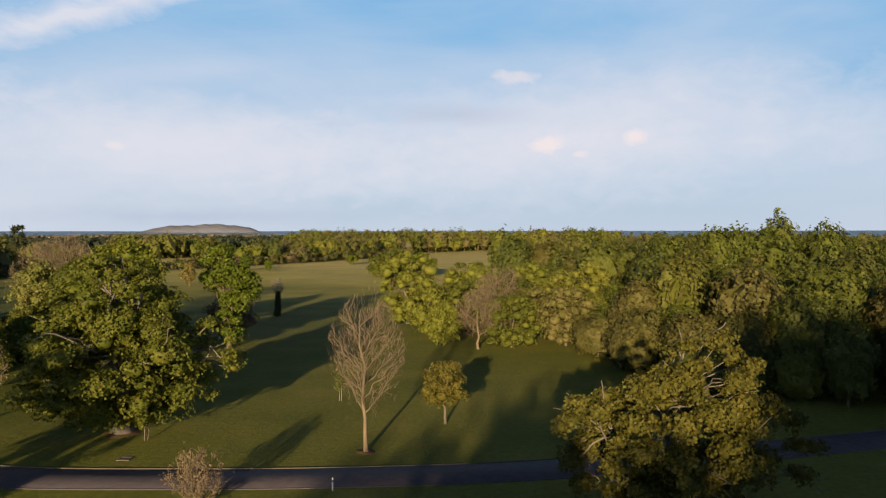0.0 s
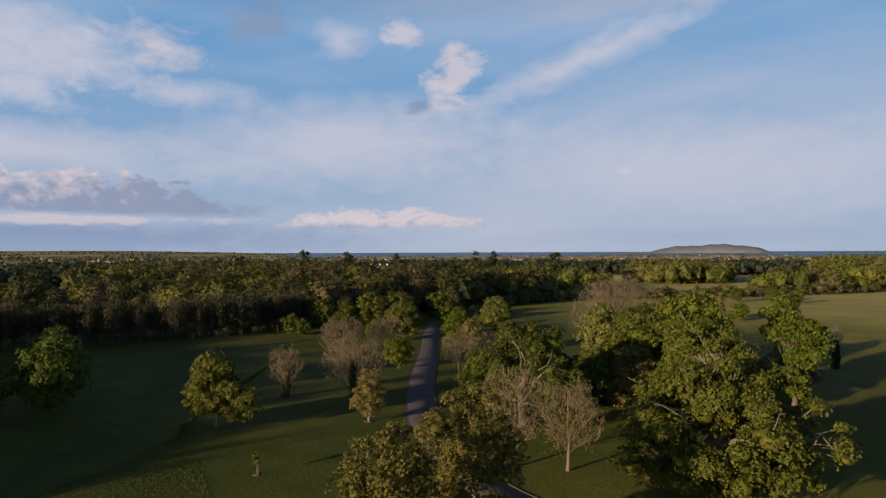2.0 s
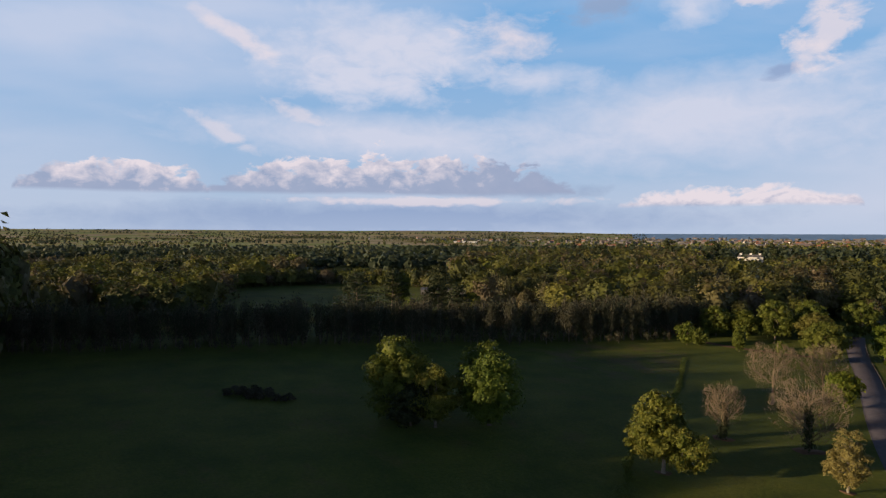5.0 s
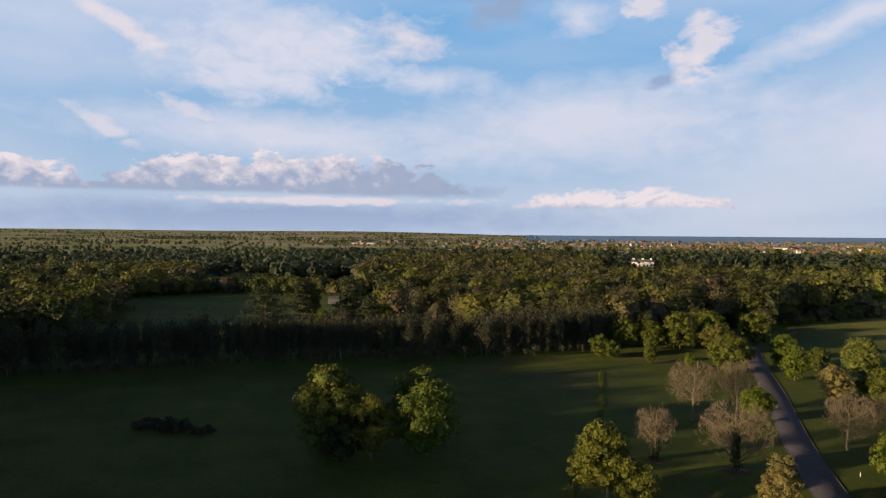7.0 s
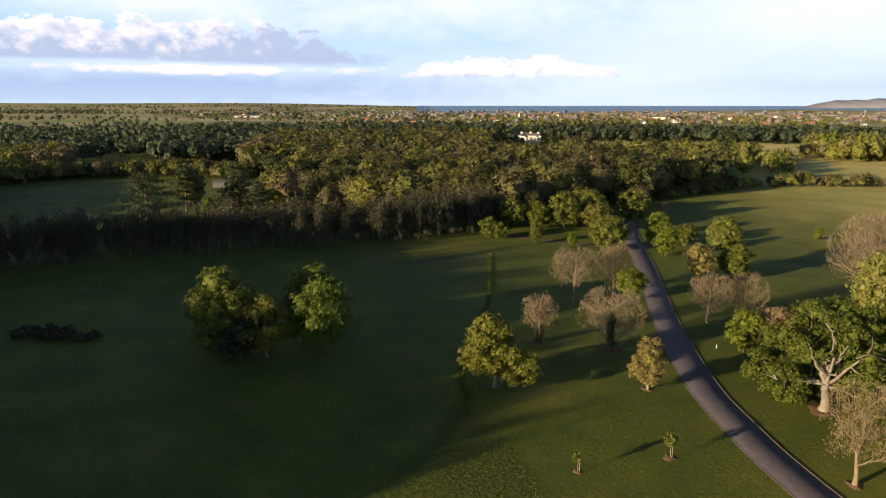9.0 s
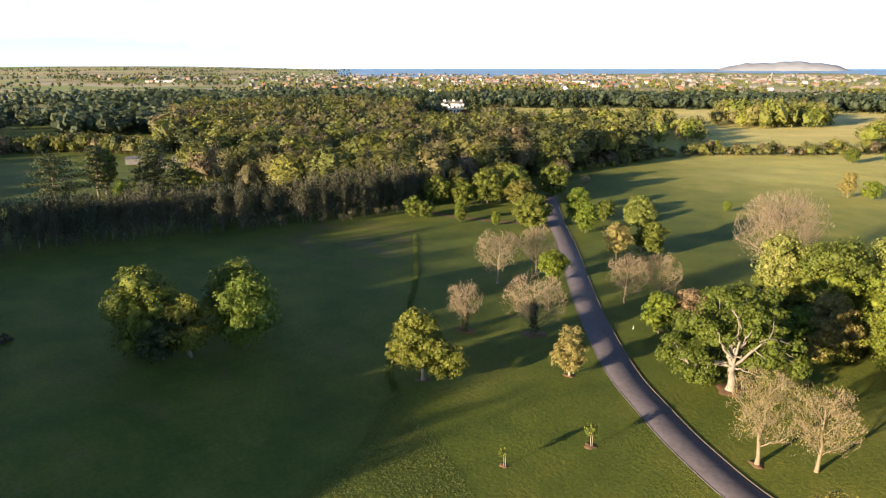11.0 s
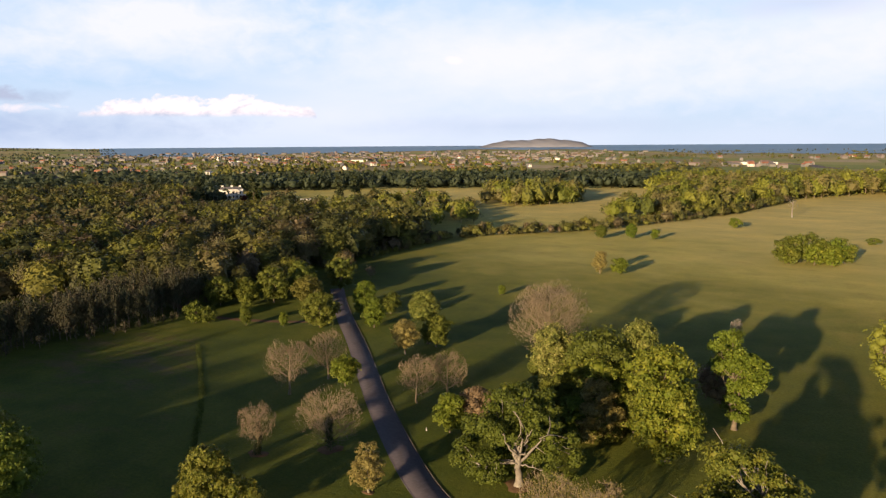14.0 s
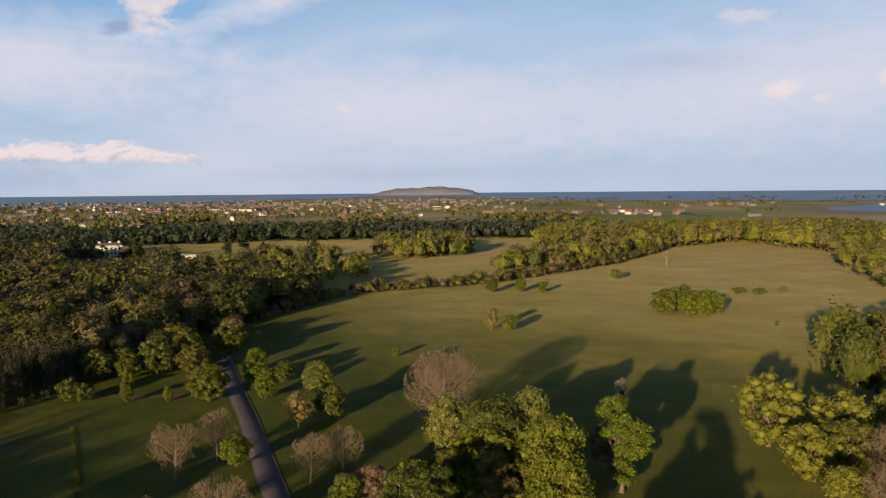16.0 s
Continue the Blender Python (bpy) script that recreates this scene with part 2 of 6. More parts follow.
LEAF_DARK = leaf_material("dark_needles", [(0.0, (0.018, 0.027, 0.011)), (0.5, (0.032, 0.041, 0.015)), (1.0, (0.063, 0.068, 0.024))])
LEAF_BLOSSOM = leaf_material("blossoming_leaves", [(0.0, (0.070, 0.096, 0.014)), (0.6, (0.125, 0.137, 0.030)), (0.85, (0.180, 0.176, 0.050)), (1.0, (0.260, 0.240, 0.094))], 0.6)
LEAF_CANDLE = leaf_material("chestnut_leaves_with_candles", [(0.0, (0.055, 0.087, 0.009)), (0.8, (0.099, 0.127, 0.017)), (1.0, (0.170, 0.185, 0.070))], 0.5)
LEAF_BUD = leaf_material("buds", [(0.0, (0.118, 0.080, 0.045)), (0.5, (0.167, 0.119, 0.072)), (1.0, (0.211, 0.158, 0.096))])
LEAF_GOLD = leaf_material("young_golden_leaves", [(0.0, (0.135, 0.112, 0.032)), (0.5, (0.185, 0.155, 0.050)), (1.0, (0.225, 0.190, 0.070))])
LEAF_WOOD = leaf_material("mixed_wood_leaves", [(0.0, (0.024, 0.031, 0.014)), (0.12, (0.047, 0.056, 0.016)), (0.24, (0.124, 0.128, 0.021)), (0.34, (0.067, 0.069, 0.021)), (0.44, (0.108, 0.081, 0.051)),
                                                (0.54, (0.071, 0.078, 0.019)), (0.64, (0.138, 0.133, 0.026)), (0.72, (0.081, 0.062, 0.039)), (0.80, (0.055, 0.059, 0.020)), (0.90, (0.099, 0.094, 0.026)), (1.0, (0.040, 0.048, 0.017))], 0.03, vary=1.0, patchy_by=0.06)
# dull leaf colour, darkened further to hold the shade lying on the belt
LEAF_BELT = leaf_material("dull_half_open_leaves_shaded", [(0.0, (0.028, 0.034, 0.018)), (0.5, (0.043, 0.044, 0.023)), (1.0, (0.058, 0.051, 0.034))], 0.2, vary=0.9, patchy_by=0.3)
# lighter leaf mix, with the direct sun on these woods put into it
LEAF_SUNNY = leaf_material("sunlit_light_green_leaves", [(0.0, (0.068, 0.084, 0.019)), (0.2, (0.120, 0.137, 0.019)), (0.45, (0.164, 0.169, 0.028)), (0.6, (0.104, 0.109, 0.023)), (0.75, (0.148, 0.128, 0.049)), (0.9, (0.088, 0.085, 0.030)), (1.0, (0.132, 0.141, 0.027))], 0.1, vary=1.0, patchy_by=0.2)
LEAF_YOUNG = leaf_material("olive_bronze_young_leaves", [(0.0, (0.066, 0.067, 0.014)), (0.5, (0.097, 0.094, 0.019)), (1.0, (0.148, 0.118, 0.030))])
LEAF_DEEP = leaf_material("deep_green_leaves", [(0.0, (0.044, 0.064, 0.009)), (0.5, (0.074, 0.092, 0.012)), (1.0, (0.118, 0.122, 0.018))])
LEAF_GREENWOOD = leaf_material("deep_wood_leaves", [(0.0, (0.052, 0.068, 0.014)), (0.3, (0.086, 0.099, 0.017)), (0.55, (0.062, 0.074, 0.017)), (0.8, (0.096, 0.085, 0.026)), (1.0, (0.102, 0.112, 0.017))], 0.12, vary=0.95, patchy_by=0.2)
# darkened and blued to carry the cloud shadow over the distant woods
LEAF_FAR_SHADED = leaf_material("cloud_shaded_far_leaves", [(0.0, (0.027, 0.040, 0.025)), (0.5, (0.041, 0.054, 0.030)), (1.0, (0.063, 0.072, 0.036))], 0.2, vary=0.9, patchy_by=0.3)
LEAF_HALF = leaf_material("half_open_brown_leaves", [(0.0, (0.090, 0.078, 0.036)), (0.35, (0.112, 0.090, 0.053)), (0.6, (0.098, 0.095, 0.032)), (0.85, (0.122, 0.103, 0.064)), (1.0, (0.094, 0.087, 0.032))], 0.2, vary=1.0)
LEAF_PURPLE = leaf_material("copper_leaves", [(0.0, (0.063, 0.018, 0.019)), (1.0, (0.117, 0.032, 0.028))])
BARK = bark_material("grey_bark", (0.07, 0.055, 0.04), (0.22, 0.18, 0.13))
BARK_PALE = bark_material("pale_weathered_bark", (0.110, 0.095, 0.080), (0.300, 0.270, 0.235))
BARK_TWIG = bark_material("twig_bark", (0.130, 0.102, 0.070), (0.270, 0.215, 0.145))


def ground_material():
    """Parkland grass near, olive hay meadow to the north, a patchwork of fields beyond."""
    m, n, l, bsdf, out = material("grassland")
    p = place(n)
    s = n.new("ShaderNodeSeparateXYZ")
    l.new(p, s.inputs[0])
    big = noise_of(n, l, p, 0.012, 4)
    mid = noise_of(n, l, p, 0.09, 5, 0.6)
    fine_grass = noise_of(n, l, p, 1.6, 5, 0.7)
    lawn = ramp(n, l, mid, [(0.3, (0.063, 0.088, 0.011)), (0.5, (0.090, 0.115, 0.014)), (0.7, (0.124, 0.134, 0.020))])
    hay = ramp(n, l, mid, [(0.25, (0.29, 0.30, 0.060)), (0.5, (0.39, 0.365, 0.080)), (0.72, (0.47, 0.405, 0.105))])
    north = mathn(n, l, "MULTIPLY", mathn(n, l, "ADD", mathn(n, l, "ADD", mathn(n, l, "SUBTRACT", s.outputs[1], 130), mathn(n, l, "MULTIPLY", s.outputs[0], 0.6)), mathn(n, l, "MULTIPLY", mathn(n, l, "SUBTRACT", big, 0.5), 190)), 1 / 150, True)
    east = mathn(n, l, "MULTIPLY", mathn(n, l, "MULTIPLY", mathn(n, l, "ADD", s.outputs[0], 75), 1 / 60, True), 0.3)
    near = mixc(n, l, mathn(n, l, "MAXIMUM", north, east), lawn, hay)
    # drier and paler towards the meadow's far eastern end
    dry = mathn(n, l, "ADD", mathn(n, l, "MULTIPLY", s.outputs[1], 1 / 260), mathn(n, l, "MULTIPLY", s.outputs[0], 1 / 420))
    dry = mathn(n, l, "ADD", mathn(n, l, "SUBTRACT", dry, 0.72), mathn(n, l, "MULTIPLY", mathn(n, l, "SUBTRACT", big, 0.5), 1.2), True)
    near = mixc(n, l, mathn(n, l, "MULTIPLY", dry, 0.95), near, (0.62, 0.52, 0.19))
    # unmown ground west of the grass strip: rougher, with brown tussocks
    side = mathn(n, l, "ADD", mathn(n, l, "ADD", mathn(n, l, "MULTIPLY", s.outputs[0], -0.73), mathn(n, l, "MULTIPLY", s.outputs[1], -0.68)), -35.0)
    west = mathn(n, l, "MULTIPLY", mathn(n, l, "ADD", side, 1.0), 0.4, True)
    west = mathn(n, l, "MULTIPLY", west, mathn(n, l, "MULTIPLY", mathn(n, l, "SUBTRACT", -88.0, s.outputs[0]), 0.08, True))
    stretched = n.new("ShaderNodeMapping")
    stretched.inputs["Rotation"].default_value, stretched.inputs["Scale"].default_value = (0, 0, 0.55), (0.6, 1.0, 1.0)
    l.new(p, stretched.inputs["Vector"])
    tussock = noise_of(n, l, stretched.outputs[0], 0.11, 7, 0.72)
    rough = mathn(n, l, "MULTIPLY", mathn(n, l, "SUBTRACT", tussock, 0.55), 7.0, True)
    near = mixc(n, l, mathn(n, l, "MULTIPLY", rough, mathn(n, l, "ADD", mathn(n, l, "MULTIPLY", west, 0.5), mathn(n, l, "MULTIPLY", north, 0.35))), near, (0.15, 0.105, 0.045))
    pale = mathn(n, l, "MULTIPLY", mathn(n, l, "SUBTRACT", 0.44, tussock), 7.0, True)
    near = mixc(n, l, mathn(n, l, "MULTIPLY", pale, mathn(n, l, "ADD", mathn(n, l, "MULTIPLY", west, 0.35), 0.08)), near, (0.17, 0.165, 0.035))
    dist = n.new("ShaderNodeVectorMath")
    dist.operation = "DISTANCE"
    dist.inputs[1].default_value = (-174, 117, 0)
    l.new(p, dist.inputs[0])
    scar = mathn(n, l, "MULTIPLY", mathn(n, l, "SUBTRACT", 34.0, dist.outputs["Value"]), 1 / 16, True)
    scar = mathn(n, l, "MULTIPLY", mathn(n, l, "MULTIPLY", scar, west), mathn(n, l, "MULTIPLY", mathn(n, l, "SUBTRACT", tussock, 0.47), 8.0, True))
    near = mixc(n, l, mathn(n, l, "MULTIPLY", scar, 0.75), near, (0.13, 0.10, 0.05))
    # broad mottling of thinner and lusher turf
    mottle = noise_of(n, l, stretched.outputs[0], 0.045, 6, 0.62)
    near = mixc(n, l, 1.0, near, ramp(n, l, mottle, [(0.32, (0.84, 0.87, 0.87)), (0.5, (1.0, 1.0, 1.0)), (0.68, (1.2, 1.15, 1.1))]), "MULTIPLY")
    # faint mowing bands on the lawns
    wave = n.new("ShaderNodeTexWave")
    wave.inputs["Scale"].default_value, wave.inputs["Distortion"].default_value, wave.inputs["Detail"].default_value = 0.11, 5.0, 3.0
    l.new(p, wave.inputs["Vector"])
    near = mixc(n, l, 0.04, near, ramp(n, l, wave.outputs["Fac"], [(0.2, (0.05, 0.08, 0.01)), (0.8, (0.13, 0.15, 0.02))]))
    # far farmland in blocks, its colours lightened to take in distance haze
    vor = n.new("ShaderNodeTexVoronoi")
    vor.inputs["Scale"].default_value = 0.0055
    l.new(p, vor.inputs["Vector"])
    sepc = n.new("ShaderNodeSeparateColor")
    l.new(vor.outputs["Color"], sepc.inputs[0])
    fields = ramp(n, l, sepc.outputs[0], [(0.0, (0.19, 0.24, 0.07)), (0.3, (0.28, 0.31, 0.10)), (0.55, (0.42, 0.35, 0.16)), (0.8, (0.27, 0.24, 0.12)), (1.0, (0.46, 0.37, 0.24))])
    vl = n.new("ShaderNodeVectorMath")
    vl.operation = "LENGTH"
    l.new(p, vl.inputs[0])
    far = mathn(n, l, "MULTIPLY", mathn(n, l, "SUBTRACT", vl.outputs["Value"], 820), 1 / 60, True)
    col = mixc(n, l, far, near, fields)
    col = mixc(n, l, 1.0, col, ramp(n, l, fine_grass, [(0.3, (0.72, 0.74, 0.72)), (0.7, (1.2, 1.18, 1.15))]), "MULTIPLY")
    l.new(col, bsdf.inputs["Base Color"])
    bsdf.inputs["Roughness"].default_value = 0.95
    bump(n, l, bsdf, fine_grass, 0.5, 0.25)
    return m


def plain(name, a, b, scale=2.0, rough=0.8, relief=0.0, metal=0.0):
    m, n, l, bsdf, out = material(name)
    p = place(n)
    f = mathn(n, l, "ADD", mathn(n, l, "MULTIPLY", noise_of(n, l, p, scale, 5, 0.65), 0.65), mathn(n, l, "MULTIPLY", noise_of(n, l, p, scale * 0.12, 3), 0.35))
    l.new(ramp(n, l, f, [(0.32, a), (0.68, b)]), bsdf.inputs["Base Color"])
    bsdf.inputs["Roughness"].default_value, bsdf.inputs["Metallic"].default_value = rough, metal
    if relief:
        bump(n, l, bsdf, f, 0.6, relief)
    return m


def water_material():
    m, n, l, bsdf, out = material("sea_water")
    p = place(n)
    w = noise_of(n, l, p, 0.02, 5, 0.6)
    l.new(ramp(n, l, noise_of(n, l, p, 0.003, 3), [(0.3, (0.16, 0.29, 0.48)), (0.7, (0.21, 0.34, 0.53))]), bsdf.inputs["Base Color"])
    bsdf.inputs["Roughness"].default_value = 0.55
    bump(n, l, bsdf, w, 0.5, 3.0)
    return m


GRASS = ground_material()
ASPHALT = plain("asphalt", (0.078, 0.068, 0.080), (0.138, 0.122, 0.142), 1.2, 0.75, 0.01)
KERB = plain("kerb_concrete", (0.09, 0.08, 0.065), (0.16, 0.14, 0.115), 1.5, 0.85, 0.01)
SOIL = plain("bare_soil", (0.10, 0.055, 0.03), (0.19, 0.12, 0.07), 1.5, 0.95, 0.05)
TRACK = plain("gravel_track", (0.26, 0.21, 0.15), (0.45, 0.38, 0.29), 1.0, 0.9, 0.02)
WALL_WHITE = plain("white_render", (0.55, 0.52, 0.48), (0.72, 0.69, 0.64), 0.6, 0.8)
WALL_GREY = plain("grey_render", (0.14, 0.135, 0.13), (0.22, 0.21, 0.20), 0.6, 0.8)
ROOF_SLATE = plain("slate_roof", (0.09, 0.09, 0.10), (0.18, 0.17, 0.18), 1.0, 0.6)
ROOF_TILE = plain("red_tile_roof", (0.22, 0.09, 0.06), (0.36, 0.17, 0.11), 1.0, 0.7)
WALL_DUN = plain("dun_render", (0.14, 0.125, 0.12), (0.22, 0.20, 0.19), 0.6, 0.8)
ROOF_DUN = plain("brown_tile_roof", (0.15, 0.11, 0.10), (0.24, 0.18, 0.16), 1.0, 0.7)
GLASS_DARK = plain("window_glass", (0.02, 0.025, 0.03), (0.05, 0.055, 0.06), 1.0, 0.1)
WATER = water_material()
SAND = plain("wet_sand", (0.20, 0.16, 0.11), (0.32, 0.26, 0.18), 0.02, 0.7)
# island moor, the sea haze before it mixed into its blue-grey
ISLE = plain("island_moor_hazed", (0.18, 0.19, 0.235), (0.235, 0.245, 0.29), 0.02, 0.95)
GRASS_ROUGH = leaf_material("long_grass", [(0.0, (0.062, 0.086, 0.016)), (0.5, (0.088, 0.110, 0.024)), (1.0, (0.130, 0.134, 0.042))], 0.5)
METAL_WHITE = plain("white_painted_post", (0.70, 0.69, 0.66), (0.85, 0.84, 0.80), 3.0, 0.5)
WOOD_POST = plain("weathered_wood", (0.16, 0.13, 0.10), (0.32, 0.27, 0.21), 4.0, 0.85)


# ---------------------------------------------------------------- mesh helpers
def mesh_of(name, verts, faces, mat, smooth=False, tint=None):
    """A mesh from arrays: verts (n, 3); faces (m, 3 or 4), or a list of such arrays."""
    groups = [f for f in (faces if isinstance(faces, list) else [faces]) if len(f)]
    me = bpy.data.meshes.new(name)
    verts = np.asarray(verts, np.float32)
    me.vertices.add(len(verts))
    me.vertices.foreach_set("co", verts.ravel())
    loops = np.concatenate([np.asarray(f, np.int32).ravel() for f in groups])
    sizes = np.concatenate([np.full(len(f), np.asarray(f).shape[1], np.int32) for f in groups])
    me.loops.add(len(loops))
    me.loops.foreach_set("vertex_index", loops)
    me.polygons.add(len(sizes))
    me.polygons.foreach_set("loop_start", np.concatenate([[0], np.cumsum(sizes)[:-1]]).astype(np.int32))
    me.polygons.foreach_set("use_smooth", np.full(len(sizes), smooth))
    if tint is not None:
        me.attributes.new("tint", "FLOAT", "POINT").data.foreach_set("value", np.asarray(tint, np.float32))
    me.update(calc_edges=True)
    me.materials.append(mat)
    return me


def part(name, me, parent, label=""):
    ob = new(name, me)
    ob.parent = parent
    return tagged(ob, label) if label else ob


def thing(name, x, y, label, category, group="", z=0.0, turn=0.0, scale=1.0):
    ob = new(name)
    ob.empty_display_size = 0.5
    ob.matrix_basis = pose(x, y, z, 0, 0, turn) @ Matrix.Scale(scale, 4)
    return tagged(ob, label, category, group)


def joined(pieces):
    """Several (verts, quads) pairs as one."""
    vs, fs, k = [], [], 0
    for v, f in pieces:
        vs.append(v)
        fs.append(np.asarray(f) + k)
        k += len(v)
    return np.concatenate(vs), np.concatenate(fs)


def box(x0, y0, z0, x1, y1, z1):
    v = np.array([(x, y, z) for z in (z0, z1) for y in (y0, y1) for x in (x0, x1)], float)
    return v, np.array([(0, 2, 3, 1), (4, 5, 7, 6), (0, 1, 5, 4), (1, 3, 7, 5), (3, 2, 6, 7), (2, 0, 4, 6)])


def tube(points, radii, sides=6):
    """A tapered limb along points."""
    p, r = np.asarray(points, float), np.asarray(radii, float)
    d = np.gradient(p, axis=0)
    d /= np.linalg.norm(d, axis=1)[:, None] + 1e-9
    ref = np.where(np.abs(d[:, 2:3]) > 0.9, [[1.0, 0, 0]], [[0, 0, 1.0]])
    u = np.cross(d, ref)
    u /= np.linalg.norm(u, axis=1)[:, None] + 1e-9
    w = np.cross(d, u)
    a = np.linspace(0, 2 * np.pi, sides, endpoint=False)
    ring = p[:, None] + r[:, None, None] * (np.cos(a)[None, :, None] * u[:, None] + np.sin(a)[None, :, None] * w[:, None])
    v = ring.reshape(-1, 3)
    i = np.arange(len(p) - 1)[:, None] * sides
    j = np.arange(sides)[None]
    k = (j + 1) % sides
    f = np.stack([i + j, i + k, i + sides + k, i + sides + j], -1).reshape(-1, 4)
    return v, f


def bend(a, b, lift, n, rng, wob=0.04):
    """A bowed line from a to b, bulging upward by lift."""
    a, b = np.asarray(a, float), np.asarray(b, float)
    t = np.linspace(0, 1, n)[:, None]
    mid = a * 0.5 + b * 0.5 + np.array([0, 0, lift])
    line = (1 - t) ** 2 * a + 2 * t * (1 - t) * mid + t * t * b
    size = np.linalg.norm(b - a) * wob
    line[1:-1] += rng.normal(0, size, (n - 2, 3))
    return line


def leaf_quads(rng, pos, normal, size):
    """Small irregular leaf sprays facing normal."""
    n = len(pos)
    normal = normal / (np.linalg.norm(normal, axis=1)[:, None] + 1e-9)
    t = np.cross(normal, rng.normal(size=(n, 3)))
    t /= np.linalg.norm(t, axis=1)[:, None] + 1e-9
    b = np.cross(normal, t)
    s = (size * rng.uniform(0.6, 1.35, n))[:, None]
    q = [pos + t * s * rng.uniform(0.45, 0.75, (n, 1)), pos + b * s * rng.uniform(0.3, 0.6, (n, 1)) + normal * s * rng.uniform(-0.2, 0.25, (n, 1)),
         pos - t * s * rng.uniform(0.45, 0.75, (n, 1)), pos - b * s * rng.uniform(0.3, 0.6, (n, 1)) + normal * s * rng.uniform(-0.2, 0.25, (n, 1))]
    v = np.stack(q, 1).reshape(-1, 3)
    return v, np.arange(4 * n).reshape(-1, 4)


def clump_centres(rng, lobes, count, small=0.30, big=0.46, fill=0.72):
    """Centres and sizes of leaf clumps filling ellipsoid lobes (x, y, z, rx, ry, rz)."""
    vol = np.array([l[3] * l[4] * l[5] for l in lobes]) ** 0.67
    out = []
    for lobe, k in zip(lobes, np.maximum(3, np.round(count * vol / vol.sum()).astype(int))):
        c, r = np.array(lobe[:3]), np.array(lobe[3:6])
        i = np.arange(k) + 0.5
        phi = np.arccos(1 - 2 * i / k) + rng.normal(0, 0.18, k)
        th = np.pi * (1 + 5 ** 0.5) * i + rng.normal(0, 0.25, k) + rng.uniform(0, 6)
        d = np.stack([np.cos(th) * np.sin(phi), np.sin(th) * np.sin(phi), np.cos(phi)], -1)
        size = rng.uniform(small, big, k) * r.min() ** 0.5 * r.max() ** 0.5
        p = c + d * r * (rng.uniform(fill - 0.14, fill + 0.12, k))[:, None]
        p[:, 2] = np.maximum(p[:, 2], size * 0.6)
        out.append(np.column_stack([p, size]))
    return np.concatenate(out)


def foliage(rng, clumps, count, size, droop=0.0, stray=0.42, per=9):
    """Leaf sprays over the shells of the clumps: each spray a small drooping fan of leaves."""
    k = max(count // per, 6)
    w = clumps[:, 3] ** 2
    which = rng.choice(len(clumps), k, p=w / w.sum())
    d = rng.normal(size=(k, 3))
    d /= np.linalg.norm(d, axis=1)[:, None]
    d[:, 2] = np.where((d[:, 2] < -0.3) & (rng.random(k) < 0.7), -d[:, 2], d[:, 2])
    squash = np.column_stack([rng.uniform(0.85, 1.25, (len(clumps), 2)), rng.uniform(0.6, 0.85, len(clumps))])
    r = clumps[which, 3] * (1.08 - 0.42 * rng.random(k) ** 1.7) * np.where(rng.random(k) < 0.12, 1.18, 1.0)
    at = clumps[which, :3] + d * r[:, None] * squash[which]
    at[:, 2] -= droop * np.abs(d[:, 0]) * r
    face = d + np.array([0, 0, 0.45]) + rng.normal(0, 0.3, (k, 3))
    face /= np.linalg.norm(face, axis=1)[:, None]
    t = np.cross(face, rng.normal(size=(k, 3)))
    t /= np.linalg.norm(t, axis=1)[:, None] + 1e-9
    b = np.cross(face, t)
    rad = np.sqrt(rng.random((k, per, 1))) * size * rng.uniform(1.3, 2.3, (k, 1, 1))
    th = rng.uniform(0, 6.283, (k, per, 1))
    pos = at[:, None] + t[:, None] * rad * np.cos(th) + b[:, None] * rad * np.sin(th) - face[:, None] * rad ** 2 * (0.35 / size / 2) + rng.normal(0, size * 0.18, (k, per, 3))
    pos = pos.reshape(-1, 3)
    nrm = (np.repeat(face, per, 0) + rng.normal(0, stray, (k * per, 3)))
    keep = pos[:, 2] > 0.2
    return leaf_quads(rng, pos[keep], nrm[keep], size)


def ico(level):
    bm = bmesh.new()
    bmesh.ops.create_icosphere(bm, subdivisions=level, radius=1.0)
    bm.verts.ensure_lookup_table()
    v = np.array([q.co[:] for q in bm.verts])
    f = np.array([[q.index for q in p.verts] for p in bm.faces])
    bm.free()
    return v, f


ICO = {1: ico(1), 2: ico(2), 3: ico(3), 4: ico(4)}


def masses(rng, clumps, level=2, size=0.86, rough=0.22):
    """The dense inner bodies of leaf clumps, each lumpy and uneven."""
    v0, f0 = ICO[level]
    vs, fs = [], []
    for i, c in enumerate(clumps):
        k = 1 + rough * (np.sin(v0 @ rng.normal(0, 2.2, 3) + rng.uniform(0, 6)) * 0.6 + rng.normal(0, 0.45, len(v0)))
        v = v0 * k[:, None] * c[3] * size * np.array([1, 1, 0.82]) + c[:3]
        v[:, 2] = np.maximum(v[:, 2], 0.15)
        vs.append(v)
        fs.append(f0 + i * len(v0))
    return np.concatenate(vs), np.concatenate(fs)


def crown_of(rng, cl, leaves, size, level=2, core=0.8, stray=0.42):
    """Leaf clumps with sprays all over them: vertices, and triangles and quads."""
    mv, mf = masses(rng, cl, level, core)
    lv, lf = foliage(rng, cl, leaves, size, 0.0, stray)
    return np.concatenate([mv, lv]), [mf, lf + len(mv)]


